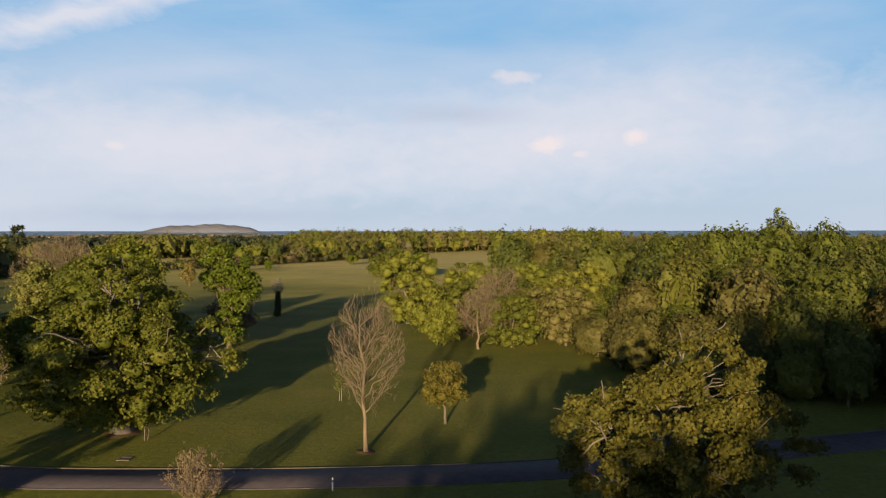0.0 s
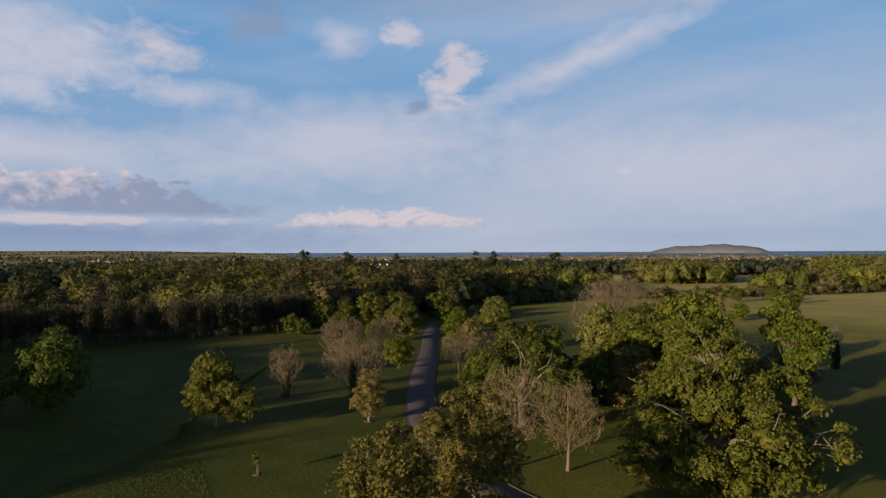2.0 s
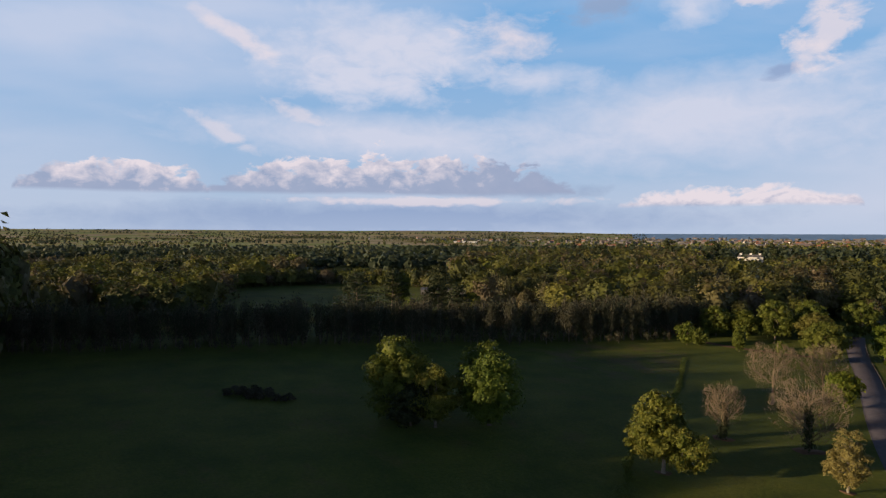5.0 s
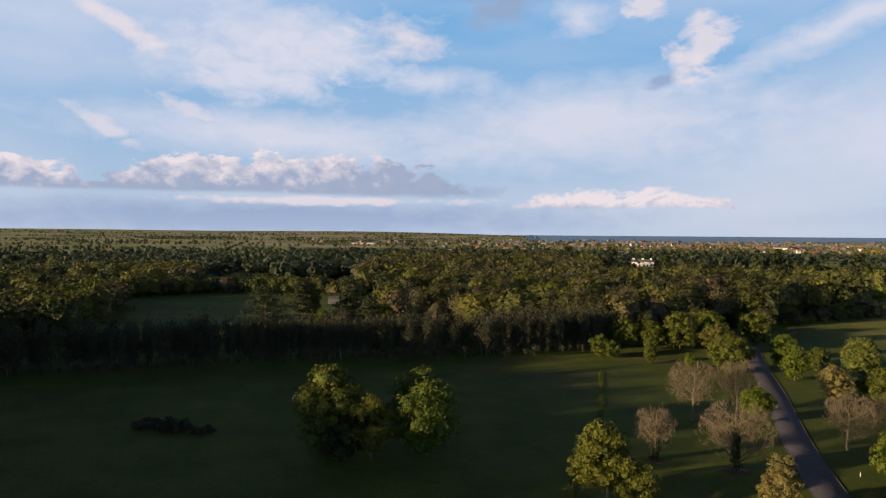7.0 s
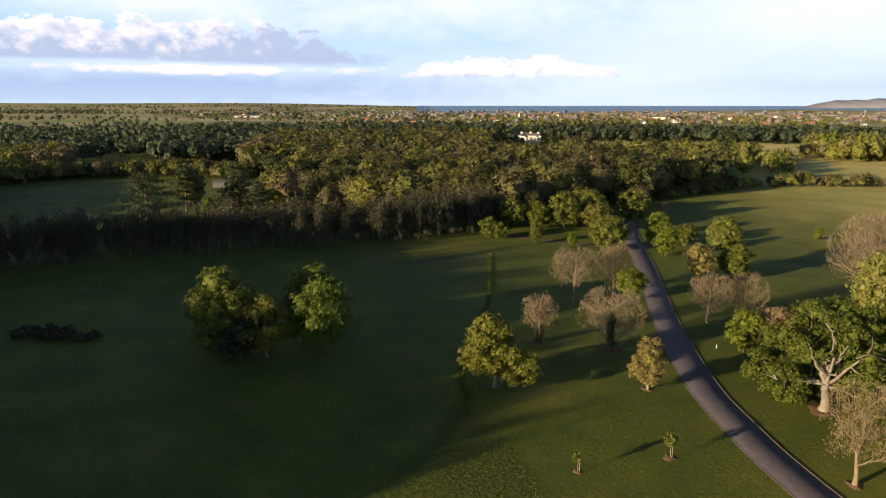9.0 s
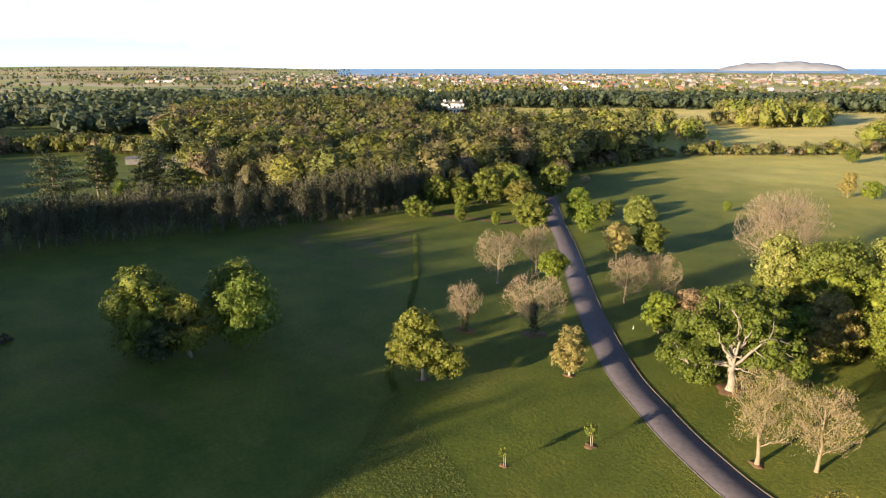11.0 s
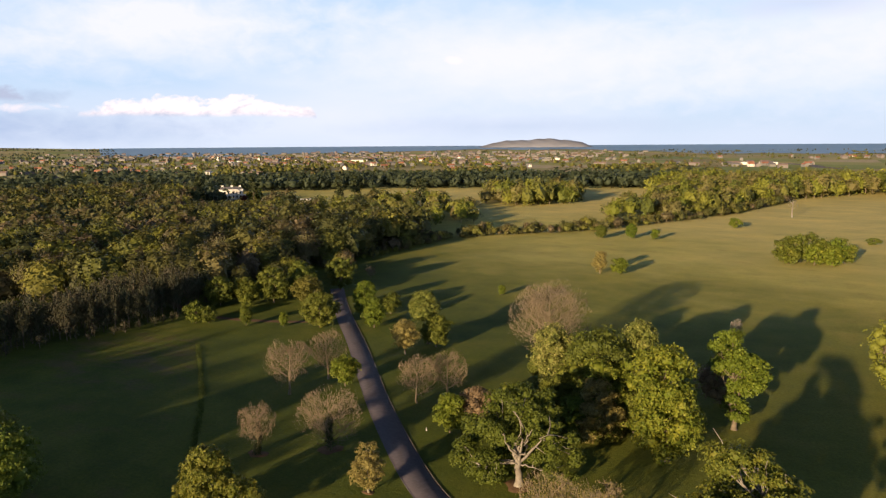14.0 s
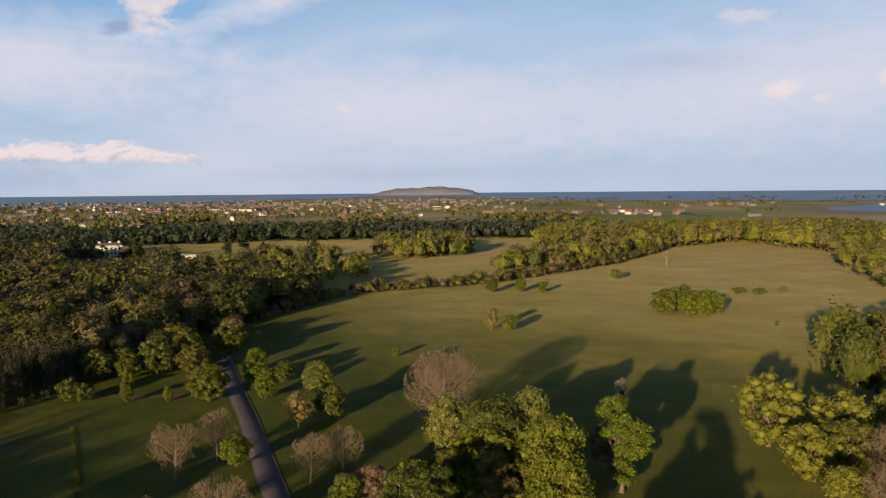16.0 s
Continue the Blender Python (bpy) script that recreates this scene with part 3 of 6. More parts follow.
def rounded_crown(rng, w, h, low, bulges, leaves, size, level=2, egg=0.2, stray=0.34, ragged=0.28):
    """One rounded crown of merging boughs, its whole skin set with leaf sprays."""
    squash = rng.uniform(0.85, 1.15, 2)
    i = np.arange(bulges) + 0.5
    phi = np.arccos(1 - 1.75 * i / bulges)
    th = np.pi * (1 + 5 ** 0.5) * i + rng.uniform(0, 6)
    b = np.stack([np.cos(th) * np.sin(phi), np.sin(th) * np.sin(phi), np.cos(phi)], -1) * rng.uniform(0.58, 0.80, (bulges, 1))
    r = rng.uniform(0.20, 0.36, bulges)

    def reach(d):
        dot = d @ b.T
        disc = dot ** 2 - (b ** 2).sum(1) + r ** 2
        far = np.where(disc > 0, dot + np.sqrt(np.maximum(disc, 0)), 0.0)
        return (np.sum(np.maximum(far, 0) ** 14, 1) + 0.54 ** 14) ** (1 / 14), np.argmax(far, 1)

    def placed(p):
        k = 1 - egg * p[:, 2:3]
        z = np.where(p[:, 2] < 0, np.maximum(p[:, 2] * 1.35, -1.0), p[:, 2])
        return np.column_stack([p[:, :2] * k * w / 2 * squash, z * (h - low) / 2 + (h + low) / 2])

    v0, f0 = ICO[level]
    hull = placed(v0 * (0.95 * reach(v0)[0] * rng.uniform(1.0 - ragged, 1.0, len(v0)))[:, None])
    hull[:, 2] = np.maximum(hull[:, 2], 0.1)
    per = 5
    k = leaves // per
    d = rng.normal(size=(k, 3))
    d[:, 2] = np.where(rng.random(k) < 0.45, np.abs(d[:, 2]), d[:, 2])
    d /= np.linalg.norm(d, axis=1)[:, None]
    far, which = reach(d)
    unit = d * (far * rng.uniform(0.9, 1.08, k))[:, None]
    face = unit - b[which] + d * 0.3 + rng.normal(0, stray * 0.3, (k, 3))
    unit = np.repeat(unit, per, 0) + rng.normal(0, 1.1 * size / w, (k * per, 3))
    lv, lf = leaf_quads(rng, placed(unit), np.repeat(face, per, 0) + rng.normal(0, stray * 0.35, (k * per, 3)), size)
    lv[:, 2] = np.maximum(lv[:, 2], 0.05)
    return np.concatenate([hull, lv]), [f0, lf + len(hull)]


def leafy_tree(name, x, y, h, lobes, label, leaf, bark=BARK, seed=1, clumps=34, leaves=7000, size=0.42, trunk=0.035, clear=0.16, limbs=7,
               small=0.30, big=0.46, group="", lean=(0, 0), category="tree", fill=0.72, core=0.62, bare=(), outer=0):
    rng = np.random.default_rng(seed)
    root = thing(name, x, y, label, category, group)
    cl = clump_centres(rng, lobes, clumps, small, big, fill)
    r0 = h * trunk
    fork = np.array([lean[0], lean[1], h * max(clear, 0.12)])
    top = np.array([lean[0] * 1.6, lean[1] * 1.6, h * 0.72])
    line = np.vstack([bend((0, 0, -0.3), fork, 0, 5, rng, 0.02), bend(fork, top, 0, 6, rng, 0.05)[1:]])
    rad = np.interp(np.linspace(0, 1, len(line)), [0, 0.06, 0.2, 0.5, 1], [r0 * 1.7, r0 * 1.15, r0, r0 * 0.8, r0 * 0.2])
    v, f = tube(line, rad, 10)
    part("trunk", mesh_of("trunk", v, f, bark, True), root)
    order = rng.permutation(len(cl))
    starts = []
    for i in order[:limbs]:
        k = rng.uniform(0.0, 0.5)
        a = fork * (1 - k) + top * k
        b = cl[i, :3] * 0.68 + fork * 0.32
        if b[2] < a[2] * 0.8:
            a = fork * 0.9
        path = bend(a, b, np.linalg.norm(b - a) * 0.10, 7, rng)
        starts.append(path)
        v, f = tube(path, np.linspace(r0 * 0.32, r0 * 0.05, 7), 6)
        part("limb", mesh_of("limb", v, f, bark, True), root)
    for b in bare:
        path = bend(fork * 0.96, b, np.linalg.norm(np.array(b) - fork) * 0.06, 8, rng, 0.05)
        starts.append(path)
        v, f = tube(path, np.linspace(r0 * 0.5, r0 * 0.08, 8), 7)
        part("limb", mesh_of("limb", v, f, bark, True), root, "pale bare limb")
    twigs = []
    stems = np.concatenate([s[2:] for s in starts]) if starts else line[4:]
    for i in order[limbs:]:
        b = cl[i, :3]
        a = stems[np.argmin(np.linalg.norm(stems - b, axis=1))]
        twigs.append(tube(bend(a, b, 0.1, 4, rng), np.linspace(r0 * 0.2, r0 * 0.05, 4), 4))
    for i in rng.integers(0, len(cl), outer):
        d = cl[i, :3] - np.array([0, 0, h * 0.3])
        b = cl[i, :3] + d / np.linalg.norm(d) * cl[i, 3] * rng.uniform(0.9, 1.15) + rng.normal(0, 0.5, 3) * cl[i, 3]
        a = stems[np.argmin(np.linalg.norm(stems - b, axis=1))] * 0.6 + cl[i, :3] * 0.4
        twigs.append(tube(bend(a, b, 0.35, 6, rng, 0.07), np.linspace(r0 * 0.15, 0.03, 6), 4))
    if twigs:
        v, f = joined(twigs)
        tagged(part("branchwork", mesh_of("branchwork", v, f, bark, True), root), kind="stuff")
    v, f = crown_of(rng, cl, leaves, size, 1, core)
    part("crown", mesh_of("crown", v, f, leaf, True), root)
    return root


def bare_tree(name, x, y, h, w, label, bud=LEAF_BUD, bark=BARK_TWIG, seed=1, clear=0.22, buds=2500, bud_size=0.16, upright=0.75, mains=9, group="", twig=0.022,
              trunk=0.016, ivy=0, haze=5):
    """A tree before full leaf: trunk, limbs, branches, a haze of twigs and buds."""
    rng = np.random.default_rng(seed)
    root = thing(name, x, y, label, "tree", group)
    r0 = h * trunk + 0.06
    top = np.array([rng.normal(0, 0.03) * h, rng.normal(0, 0.03) * h, h * 0.9])
    line = bend((0, 0, -0.3), top, 0, 9, rng, 0.012)
    v, f = tube(line, np.interp(np.linspace(0, 1, 9), [0, 0.08, 0.5, 1], [r0 * 1.5, r0, r0 * 0.6, r0 * 0.1]), 8)
    part("trunk", mesh_of("trunk", v, f, bark, True), root)
    low = h * clear * 0.75
    mid, rx, rz = np.array([0, 0, (h + low) / 2]), w / 2, (h - low) / 2

    def keep(q, k=1.0):
        """Hold a point within the rounded crown."""
        e = (q - mid) / np.array([rx, rx, rz])
        n = np.linalg.norm(e)
        return q if n < k else mid + (q - mid) * (k / n)

    second, third, tips = [], [], []
    for i in range(mains):
        u = -0.35 + 1.25 * (i + rng.random() * 0.6) / mains
        th = i * 2.4 + rng.normal(0, 0.4)
        c = math.sqrt(max(0.02, 1 - min(u, 0.98) ** 2)) * rng.uniform(0.8, 0.95)
        b = mid + np.array([math.cos(th) * rx * c, math.sin(th) * rx * c, rz * min(u, 0.95)])
        reach = max(0.5 * w * c, 0.18 * w)
        k = np.clip((b[2] - reach * upright) / h, clear * 0.8, 0.8)
        a = np.array([np.interp(k * h, line[:, 2], line[:, j]) for j in range(3)])
        path = bend(a, b, -0.10 * reach, 7, rng, 0.018)
        v, f = tube(path, np.linspace(r0 * 0.34 * (1.1 - 0.5 * k), 0.02, 7), 5)
        part("limb", mesh_of("limb", v, f, bark, True), root)
        for j in range(10):
            q = path[min(6, 1 + int(j * 0.7))]
            d = (b - a) / (np.linalg.norm(b - a) + 1e-6) + rng.normal(0, 0.45, 3) + np.array([0, 0, 0.2])
            e = keep(q + d / np.linalg.norm(d) * 0.5 * w * rng.uniform(0.3, 0.55))
            p2 = bend(q, e, 0, 4, rng, 0.03)
            second.append(tube(p2, np.linspace(0.028, 0.012, 4), 3))
            for _ in range(5):
                q3 = p2[rng.integers(1, 4)]
                d3 = d + rng.normal(0, 0.6, 3)
                e3 = keep(q3 + d3 / np.linalg.norm(d3) * 0.5 * w * rng.uniform(0.16, 0.34), 1.04)
                third.append(tube(np.array([q3, (q3 + e3) / 2 + rng.normal(0, 0.05, 3), e3]), (0.02, 0.015, 0.008), 3))
                tips.append(e3)
    v, f = joined(second + third)
    tagged(part("branchwork", mesh_of("branchwork", v, f, bark, True), root), kind="stuff")
    tips = np.array(tips)
    # fine twigs, fanning up and out over the whole dome
    n = int(haze * 11 * w * h ** 0.8)
    out = rng.normal(size=(n, 3)) + np.array([0, 0, 0.25])
    out /= np.linalg.norm(out, axis=1)[:, None]
    lump = 1 + 0.22 * np.sin(out @ rng.normal(0, 3.5, 3) + rng.uniform(0, 6)) + 0.16 * np.sin(out @ rng.normal(0, 6.5, 3) + rng.uniform(0, 6))
    a = mid + out * np.array([rx, rx, rz]) * (rng.uniform(0.35, 1.0, (n, 1)) ** 0.5) * (0.88 * lump)[:, None]
    a = np.where(rng.random((n, 1)) < 0.35, tips[rng.integers(0, len(tips), n)], a)
    d = (a - np.array([0, 0, h * clear * 0.5])) / h + np.array([0, 0, 0.15]) + rng.normal(0, 0.22, (n, 3))
    d /= np.linalg.norm(d, axis=1)[:, None]
    ln = rng.uniform(0.3, 0.8, (n, 1)) * (0.6 + w * 0.04)
    a = a - d * ln * 0.7
    side = np.cross(d, rng.normal(size=(n, 3)))
    side /= np.linalg.norm(side, axis=1)[:, None]
    tri = np.stack([a + side * twig, a - side * twig, a + d * ln], 1).reshape(-1, 3)
    tagged(part("twig_haze", mesh_of("twig_haze", tri, np.arange(3 * n).reshape(-1, 3), bark), root), kind="stuff")
    if buds:
        at = a[rng.integers(0, n, buds)] + d[rng.integers(0, n, buds)] * 0.4 + rng.normal(0, 0.25, (buds, 3))
        v, f = leaf_quads(rng, at, rng.normal(size=(buds, 3)), bud_size)
        tagged(part("bud_haze", mesh_of("bud_haze", v, f, bud), root), kind="stuff")
    if ivy:
        zz = rng.random(ivy) ** 0.8 * h * 0.62
        th = rng.uniform(0, 6.28, ivy)
        rr = r0 + rng.uniform(0.05, 0.75, ivy) * (1.1 - zz / h)
        at = np.column_stack([np.cos(th) * rr + np.interp(zz, line[:, 2], line[:, 0]), np.sin(th) * rr + np.interp(zz, line[:, 2], line[:, 1]), zz])
        v, f = leaf_quads(rng, at, np.column_stack([np.cos(th), np.sin(th), rng.normal(0.2, 0.5, ivy)]), 0.35)
        part("ivy", mesh_of("ivy", v, f, LEAF_DARK), root, "dark ivy")
    return root


def cedar(name, x, y, h, w, label, seed=1, group="", leaf=LEAF_DARK, leaves=3200):
    """A conifer with level, layered boughs."""
    rng = np.random.default_rng(seed)
    root = thing(name, x, y, label, "conifer", group)
    v, f = tube(bend((0, 0, -0.3), (0, 0, h * 0.97), 0, 7, rng, 0.01), np.linspace(h * 0.028, 0.05, 7), 8)
    part("trunk", mesh_of("trunk", v, f, BARK, True), root)
    boughs, cl = [], []
    for i in range(26):
        k = 0.16 + 0.82 * (i + rng.random()) / 26
        reach = 0.5 * w * (1.05 - k) ** 0.55 * rng.uniform(0.6, 1.1)
        th = i * 2.4
        e = np.array([math.cos(th) * reach, math.sin(th) * reach, k * h + reach * 0.12])
        boughs.append(tube(bend((0, 0, k * h - 0.3), e, 0.2, 4, rng, 0.02), (0.16, 0.12, 0.08, 0.03), 4))
        for s in (0.4, 0.7, 1.0):
            cl.append((*(np.array([0, 0, k * h]) * (1 - s) + e * s), 0.10 * w * (0.7 + 0.5 * rng.random())))
    v, f = joined(boughs)
    tagged(part("branchwork", mesh_of("branchwork", v, f, BARK, True), root), kind="stuff")
    cl = np.array(cl)
    which = rng.integers(0, len(cl), leaves)
    d = rng.normal(size=(leaves, 3)) * np.array([1, 1, 0.28])
    v, f = leaf_quads(rng, cl[which, :3] + d * cl[which, 3:4] * 0.8, d + np.array([0, 0, 1.0]), 0.55)
    part("crown", mesh_of("crown", v, f, leaf), root)
    return root


def ell(w, h, low, cx=0.0, cy=0.0, deep=None):
    """A crown lobe: width, top and bottom heights."""
    low = low - 0.06 * h
    return (cx, cy, (h + low) / 2, w / 2 * 0.86, (deep or w) / 2 * 0.86, (h - low) / 2 * 0.92)


# ---------------------------------------------------------------- ground, water, island
def rise(x, y):
    """Far land and sea rim lifted a little; rising ground to the west."""
    r = np.hypot(x, y)
    a = np.degrees(np.arctan2(-x, y))
    west = np.clip((a - 52) / 18, 0, 1) * np.clip((150 - a) / 20, 0, 1)
    roll = np.sin(x * 0.0021 + 1.0) * np.sin(y * 0.0017) * 9 * np.clip((r - 900) / 1500, 0, 1)
    return np.clip((r - 3000) / 1900, 0, 1) ** 1.5 * (27 + 22 * west + roll * west) + roll * west * 0.8


def polar_sheet(radii, a0, a1, steps, lift=0.0):
    a = np.radians(np.linspace(a0, a1, steps))
    R, A = np.meshgrid(radii, a, indexing="ij")
    x, y = -np.sin(A) * R, np.cos(A) * R
    v = np.stack([x, y, rise(x, y) + lift], -1).reshape(-1, 3)
    i, j = np.meshgrid(np.arange(len(radii) - 1), np.arange(steps - 1), indexing="ij")
    k = i * steps + j
    f = np.stack([k, k + 1, k + steps + 1, k + steps], -1).reshape(-1, 4)
    return v, f


RADII = np.concatenate([[0.01], np.geomspace(20, 4960, 60)])
v, f = polar_sheet(RADII, -180, 180, 181)
tagged(new("ground", mesh_of("ground", v, f[:, ::-1], GRASS, True)), "grass parkland and farmland reaching to the horizon", "ground", kind="structure")
v, f = polar_sheet(np.geomspace(3000, 4975, 24), -52, 51, 120, 1.5)
rr = np.hypot(v[:, 0], v[:, 1])
aa = np.degrees(np.arctan2(-v[:, 0], v[:, 1]))
coast = np.interp(aa, [-52, 6, 14, 24, 32, 51], [3050, 3100, 3900, 4050, 3500, 3400]) + np.sin(aa * 0.9) * 60 + np.sin(aa * 2.7 + 1) * 35
r2 = coast + (4975 - coast) * (rr - 3000) / 1975
v[:, :2] *= (r2 / rr)[:, None]
v[:, 2] = rise(v[:, 0], v[:, 1]) + 1.5
tagged(new("water", mesh_of("water", v, f[:, ::-1], WATER, True)), "blue sea along the far coast", "sea", kind="structure")


def flat_patch(name, cx, cy, rx, ry, mat, label, category, seed, lift=0.3, turn=0.0, wob=0.16, n=56, kind="structure"):
    """A low-lying patch with an uneven outline, draped a little over the ground."""
    rng = np.random.default_rng(seed)
    a = np.linspace(0, 2 * np.pi, n, endpoint=False)
    k = 1 + wob * (np.sin(a * 2 + rng.uniform(0, 6)) + 0.7 * np.sin(a * 3 + rng.uniform(0, 6)) + 0.5 * np.sin(a * 5 + rng.uniform(0, 6)) + 0.3 * np.sin(a * 9 + rng.uniform(0, 6)))
    c, s = math.cos(radians(turn)), math.sin(radians(turn))
    px, py = np.cos(a) * rx * k, np.sin(a) * ry * k
    rim = np.column_stack([cx + c * px - s * py, cy + s * px + c * py])
    inner = np.array([cx, cy]) + (rim - np.array([cx, cy])) * 0.92
    v = np.concatenate([np.column_stack([rim, rise(rim[:, 0], rim[:, 1]) - 0.05]), np.column_stack([inner, rise(inner[:, 0], inner[:, 1]) + lift]), [[cx, cy, rise(np.array(cx), np.array(cy)) + lift]]])
    i = np.arange(n)
    j = (i + 1) % n
    quads = np.stack([i, j, j + n, i + n], -1)
    tris = np.stack([i + n, j + n, np.full(n, 2 * n)], -1)
    return tagged(new(name, mesh_of(name, v, [quads, tris], mat, True)), label, category, kind=kind)


flat_patch("shore", 610, 2060, 340, 420, SAND, "wet sandy shore of a tidal inlet", "shore", 3, 0.3)
flat_patch("water_inlet", 660, 2090, 310, 330, WATER, "shallow tidal inlet with pale ripples", "inlet", 4, 0.7)
flat_patch("water_estuary", -2350, 2350, 480, 150, WATER, "narrow estuary behind the town", "estuary", 5, 0.7, 45)


def island():
    """A long low moorland island out at sea."""
    nx, ny = 70, 26
    u, w = np.meshgrid(np.linspace(-1, 1, nx), np.linspace(-1, 1, ny), indexing="ij")
    prof = np.clip(1 - np.abs(u) ** 3.4, 0, 1) ** 0.8 * (0.78 + 0.10 * np.sin(u * 2.3 + 0.6) + 0.05 * np.sin(u * 9) + 0.03 * np.sin(u * 23 + 1))
    z = prof * np.clip(1 - w ** 2, 0, 1) ** 0.8 * 57 + 2.0 * np.sin(u * 21) * np.sin(w * 9) * prof - 1.5
    t = radians(18.5)
    ex, ey = np.array([math.cos(t), math.sin(t)]), np.array([-math.sin(t), math.cos(t)])
    c = ey * 4560
    xy = c + u[..., None] * 345 * ex + w[..., None] * 150 * ey
    v = np.column_stack([xy.reshape(-1, 2), z.ravel() + 21])
    i, j = np.meshgrid(np.arange(nx - 1), np.arange(ny - 1), indexing="ij")
    k = (i * ny + j).ravel()
    f = np.stack([k, k + ny, k + ny + 1, k + 1], -1)
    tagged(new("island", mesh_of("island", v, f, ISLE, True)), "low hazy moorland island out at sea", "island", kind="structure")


island()


# ---------------------------------------------------------------- road
def spline(pts, step):
    p = [Vector(q) for q in pts]
    p = [p[0] * 2 - p[1]] + p + [p[-1] * 2 - p[-2]]
    out = []
    for a, b, c, d in zip(p, p[1:], p[2:], p[3:]):
        n = max(2, int((c - b).length / step))
        for i in range(n):
            t = i / n
            out.append(0.5 * ((2 * b) + (c - a) * t + (2 * a - 5 * b + 4 * c - d) * t * t + (3 * b - a - 3 * c + d) * t ** 3))
    out.append(p[-2])
    return np.array([tuple(q) for q in out])


def ribbon(line, profile):
    """Sweep a profile of (offset to the left, height) along a flat line."""
    d = np.gradient(line, axis=0)
    d /= np.linalg.norm(d, axis=1)[:, None]
    nrm = np.column_stack([-d[:, 1], d[:, 0]])
    k = len(profile)
    v = np.concatenate([np.column_stack([line + nrm * o, np.full(len(line), h)])[:, None] for o, h in profile], 1).reshape(-1, 3)
    i = np.arange(len(line) - 1)[:, None] * k
    j = np.arange(k - 1)[None]
    f = np.stack([i + j, i + j + 1, i + k + j + 1, i + k + j], -1).reshape(-1, 4)
    return v, f[:, ::-1]


ROAD = spline([(-176, 206), (-163, 188), (-148.4, 169), (-129, 145), (-105.9, 115), (-91.6, 97.6), (-80.5, 85.2), (-72.1, 77.7), (-62.6, 70.2), (-51.5, 63.6), (-37, 59.9), (-22, 59.3), (-8, 59.7), (9, 61.6), (33, 67.5), (60, 76), (100, 92)], 1.5)
v, f = ribbon(ROAD, [(2.35, 0.0), (2.3, 0.05), (0.0, 0.09), (-2.3, 0.05), (-2.35, 0.0)])
tagged(new("road", mesh_of("road", v, f, ASPHALT, True)), "narrow purplish-grey asphalt park road with patched surface", "road", kind="structure")
v, f = ribbon(ROAD, [(2.50, -0.05), (2.48, 0.11), (2.38, 0.11), (2.36, 0.0)])
tagged(new("kerb", mesh_of("kerb", v, f, KERB)), "pale worn concrete kerb along the road edge", "kerb", kind="structure")
v, f = ribbon(ROAD, [(-2.36, 0.0), (-2.38, 0.06), (-2.52, 0.06), (-2.55, -0.05)])
tagged(new("kerb", mesh_of("kerb_low", v, f, ASPHALT)), "low dark road edging", "kerb", kind="structure")
v, f = ribbon(spline([(-152, 164), (-166, 158), (-185, 155), (-205, 160), (-232, 176)], 2.0), [(1.3, 0.0), (1.1, 0.04), (-1.1, 0.04), (-1.3, 0.0)])
tagged(new("path", mesh_of("path", v, f, SOIL)), "brown earth path branching off the road", "path", kind="structure")
v, f = ribbon(spline([(84, 545), (95, 500), (104, 462), (101, 435), (112, 405)], 4.0), [(1.6, 0.0), (1.4, 0.05), (-1.4, 0.05), (-1.6, 0.0)])
tagged(new("path", mesh_of("path_field", v, f, TRACK)), "pale gravel path at the meadow's edge", "path", kind="structure")
v, f = ribbon(spline([(60, 1480), (28, 1560), (22, 1640), (-2, 1720), (-52, 1800), (-150, 1850)], 12.0), [(9, 0.1), (8, 0.5), (-8, 0.5), (-9, 0.1)])
tagged(new("road", mesh_of("road_far", v, f, ASPHALT)), "new curving road crossing the far fields", "road", kind="structure")
for side in (1, -1):
    v, f = ribbon(spline([(60, 1480), (28, 1560), (22, 1640), (-2, 1720), (-52, 1800), (-150, 1850)], 12.0), [(12 * side + 2.4, 0.1), (12 * side + 2.2, 0.7), (12 * side - 2.2, 0.7), (12 * side - 2.4, 0.1)])
    tagged(new("pavement", mesh_of("pavement_far", v, f, KERB)), "pale footway beside the far road", "pavement", kind="structure")


# ---------------------------------------------------------------- woods
def inside(poly, p):
    x, y = p[:, 0], p[:, 1]
    hit = np.zeros(len(p), bool)
    for (x0, y0), (x1, y1) in zip(poly, poly[1:] + poly[:1]):
        cross = (y0 > y) != (y1 > y)
        hit ^= cross & (x < (x1 - x0) * (y - y0) / (y1 - y0 + 1e-9) + x0)
    return hit


def scatter(poly, step, rng, jitter=0.42):
    a = np.array(poly, float)
    gx, gy = np.meshgrid(np.arange(a[:, 0].min(), a[:, 0].max(), step), np.arange(a[:, 1].min(), a[:, 1].max(), step * 0.88), indexing="ij")
    gx = gx + (np.arange(gx.shape[1]) % 2) * step * 0.5
    p = np.column_stack([gx.ravel(), gy.ravel()]) + rng.uniform(-jitter, jitter, (gx.size, 2)) * step
    return p[inside(poly, p)]


def wood_template(seed, w, h, low, bulges, leaves, size, level=2, egg=0.2, boughs=4):
    """A middling wood tree, 12 m high: a trunk, and a crown of leaf sprays."""
    rng = np.random.default_rng(seed)
    pieces = [tube(bend((0, 0, -0.4), (0.2, 0.1, 9.0), 0, 5, rng, 0.02), (0.26, 0.20, 0.16, 0.1, 0.05), 5)]
    for a in rng.uniform(0, 6.28, boughs):
        pieces.append(tube(bend((0.1, 0, rng.uniform(2.5, 5)), (math.cos(a) * w * 0.3, math.sin(a) * w * 0.3, rng.uniform(6, 8.5)), 0.2, 4, rng, 0.05), (0.11, 0.08, 0.06, 0.03), 3))
    return joined(pieces), rounded_crown(rng, w, h, low, bulges, leaves, size, level, egg)


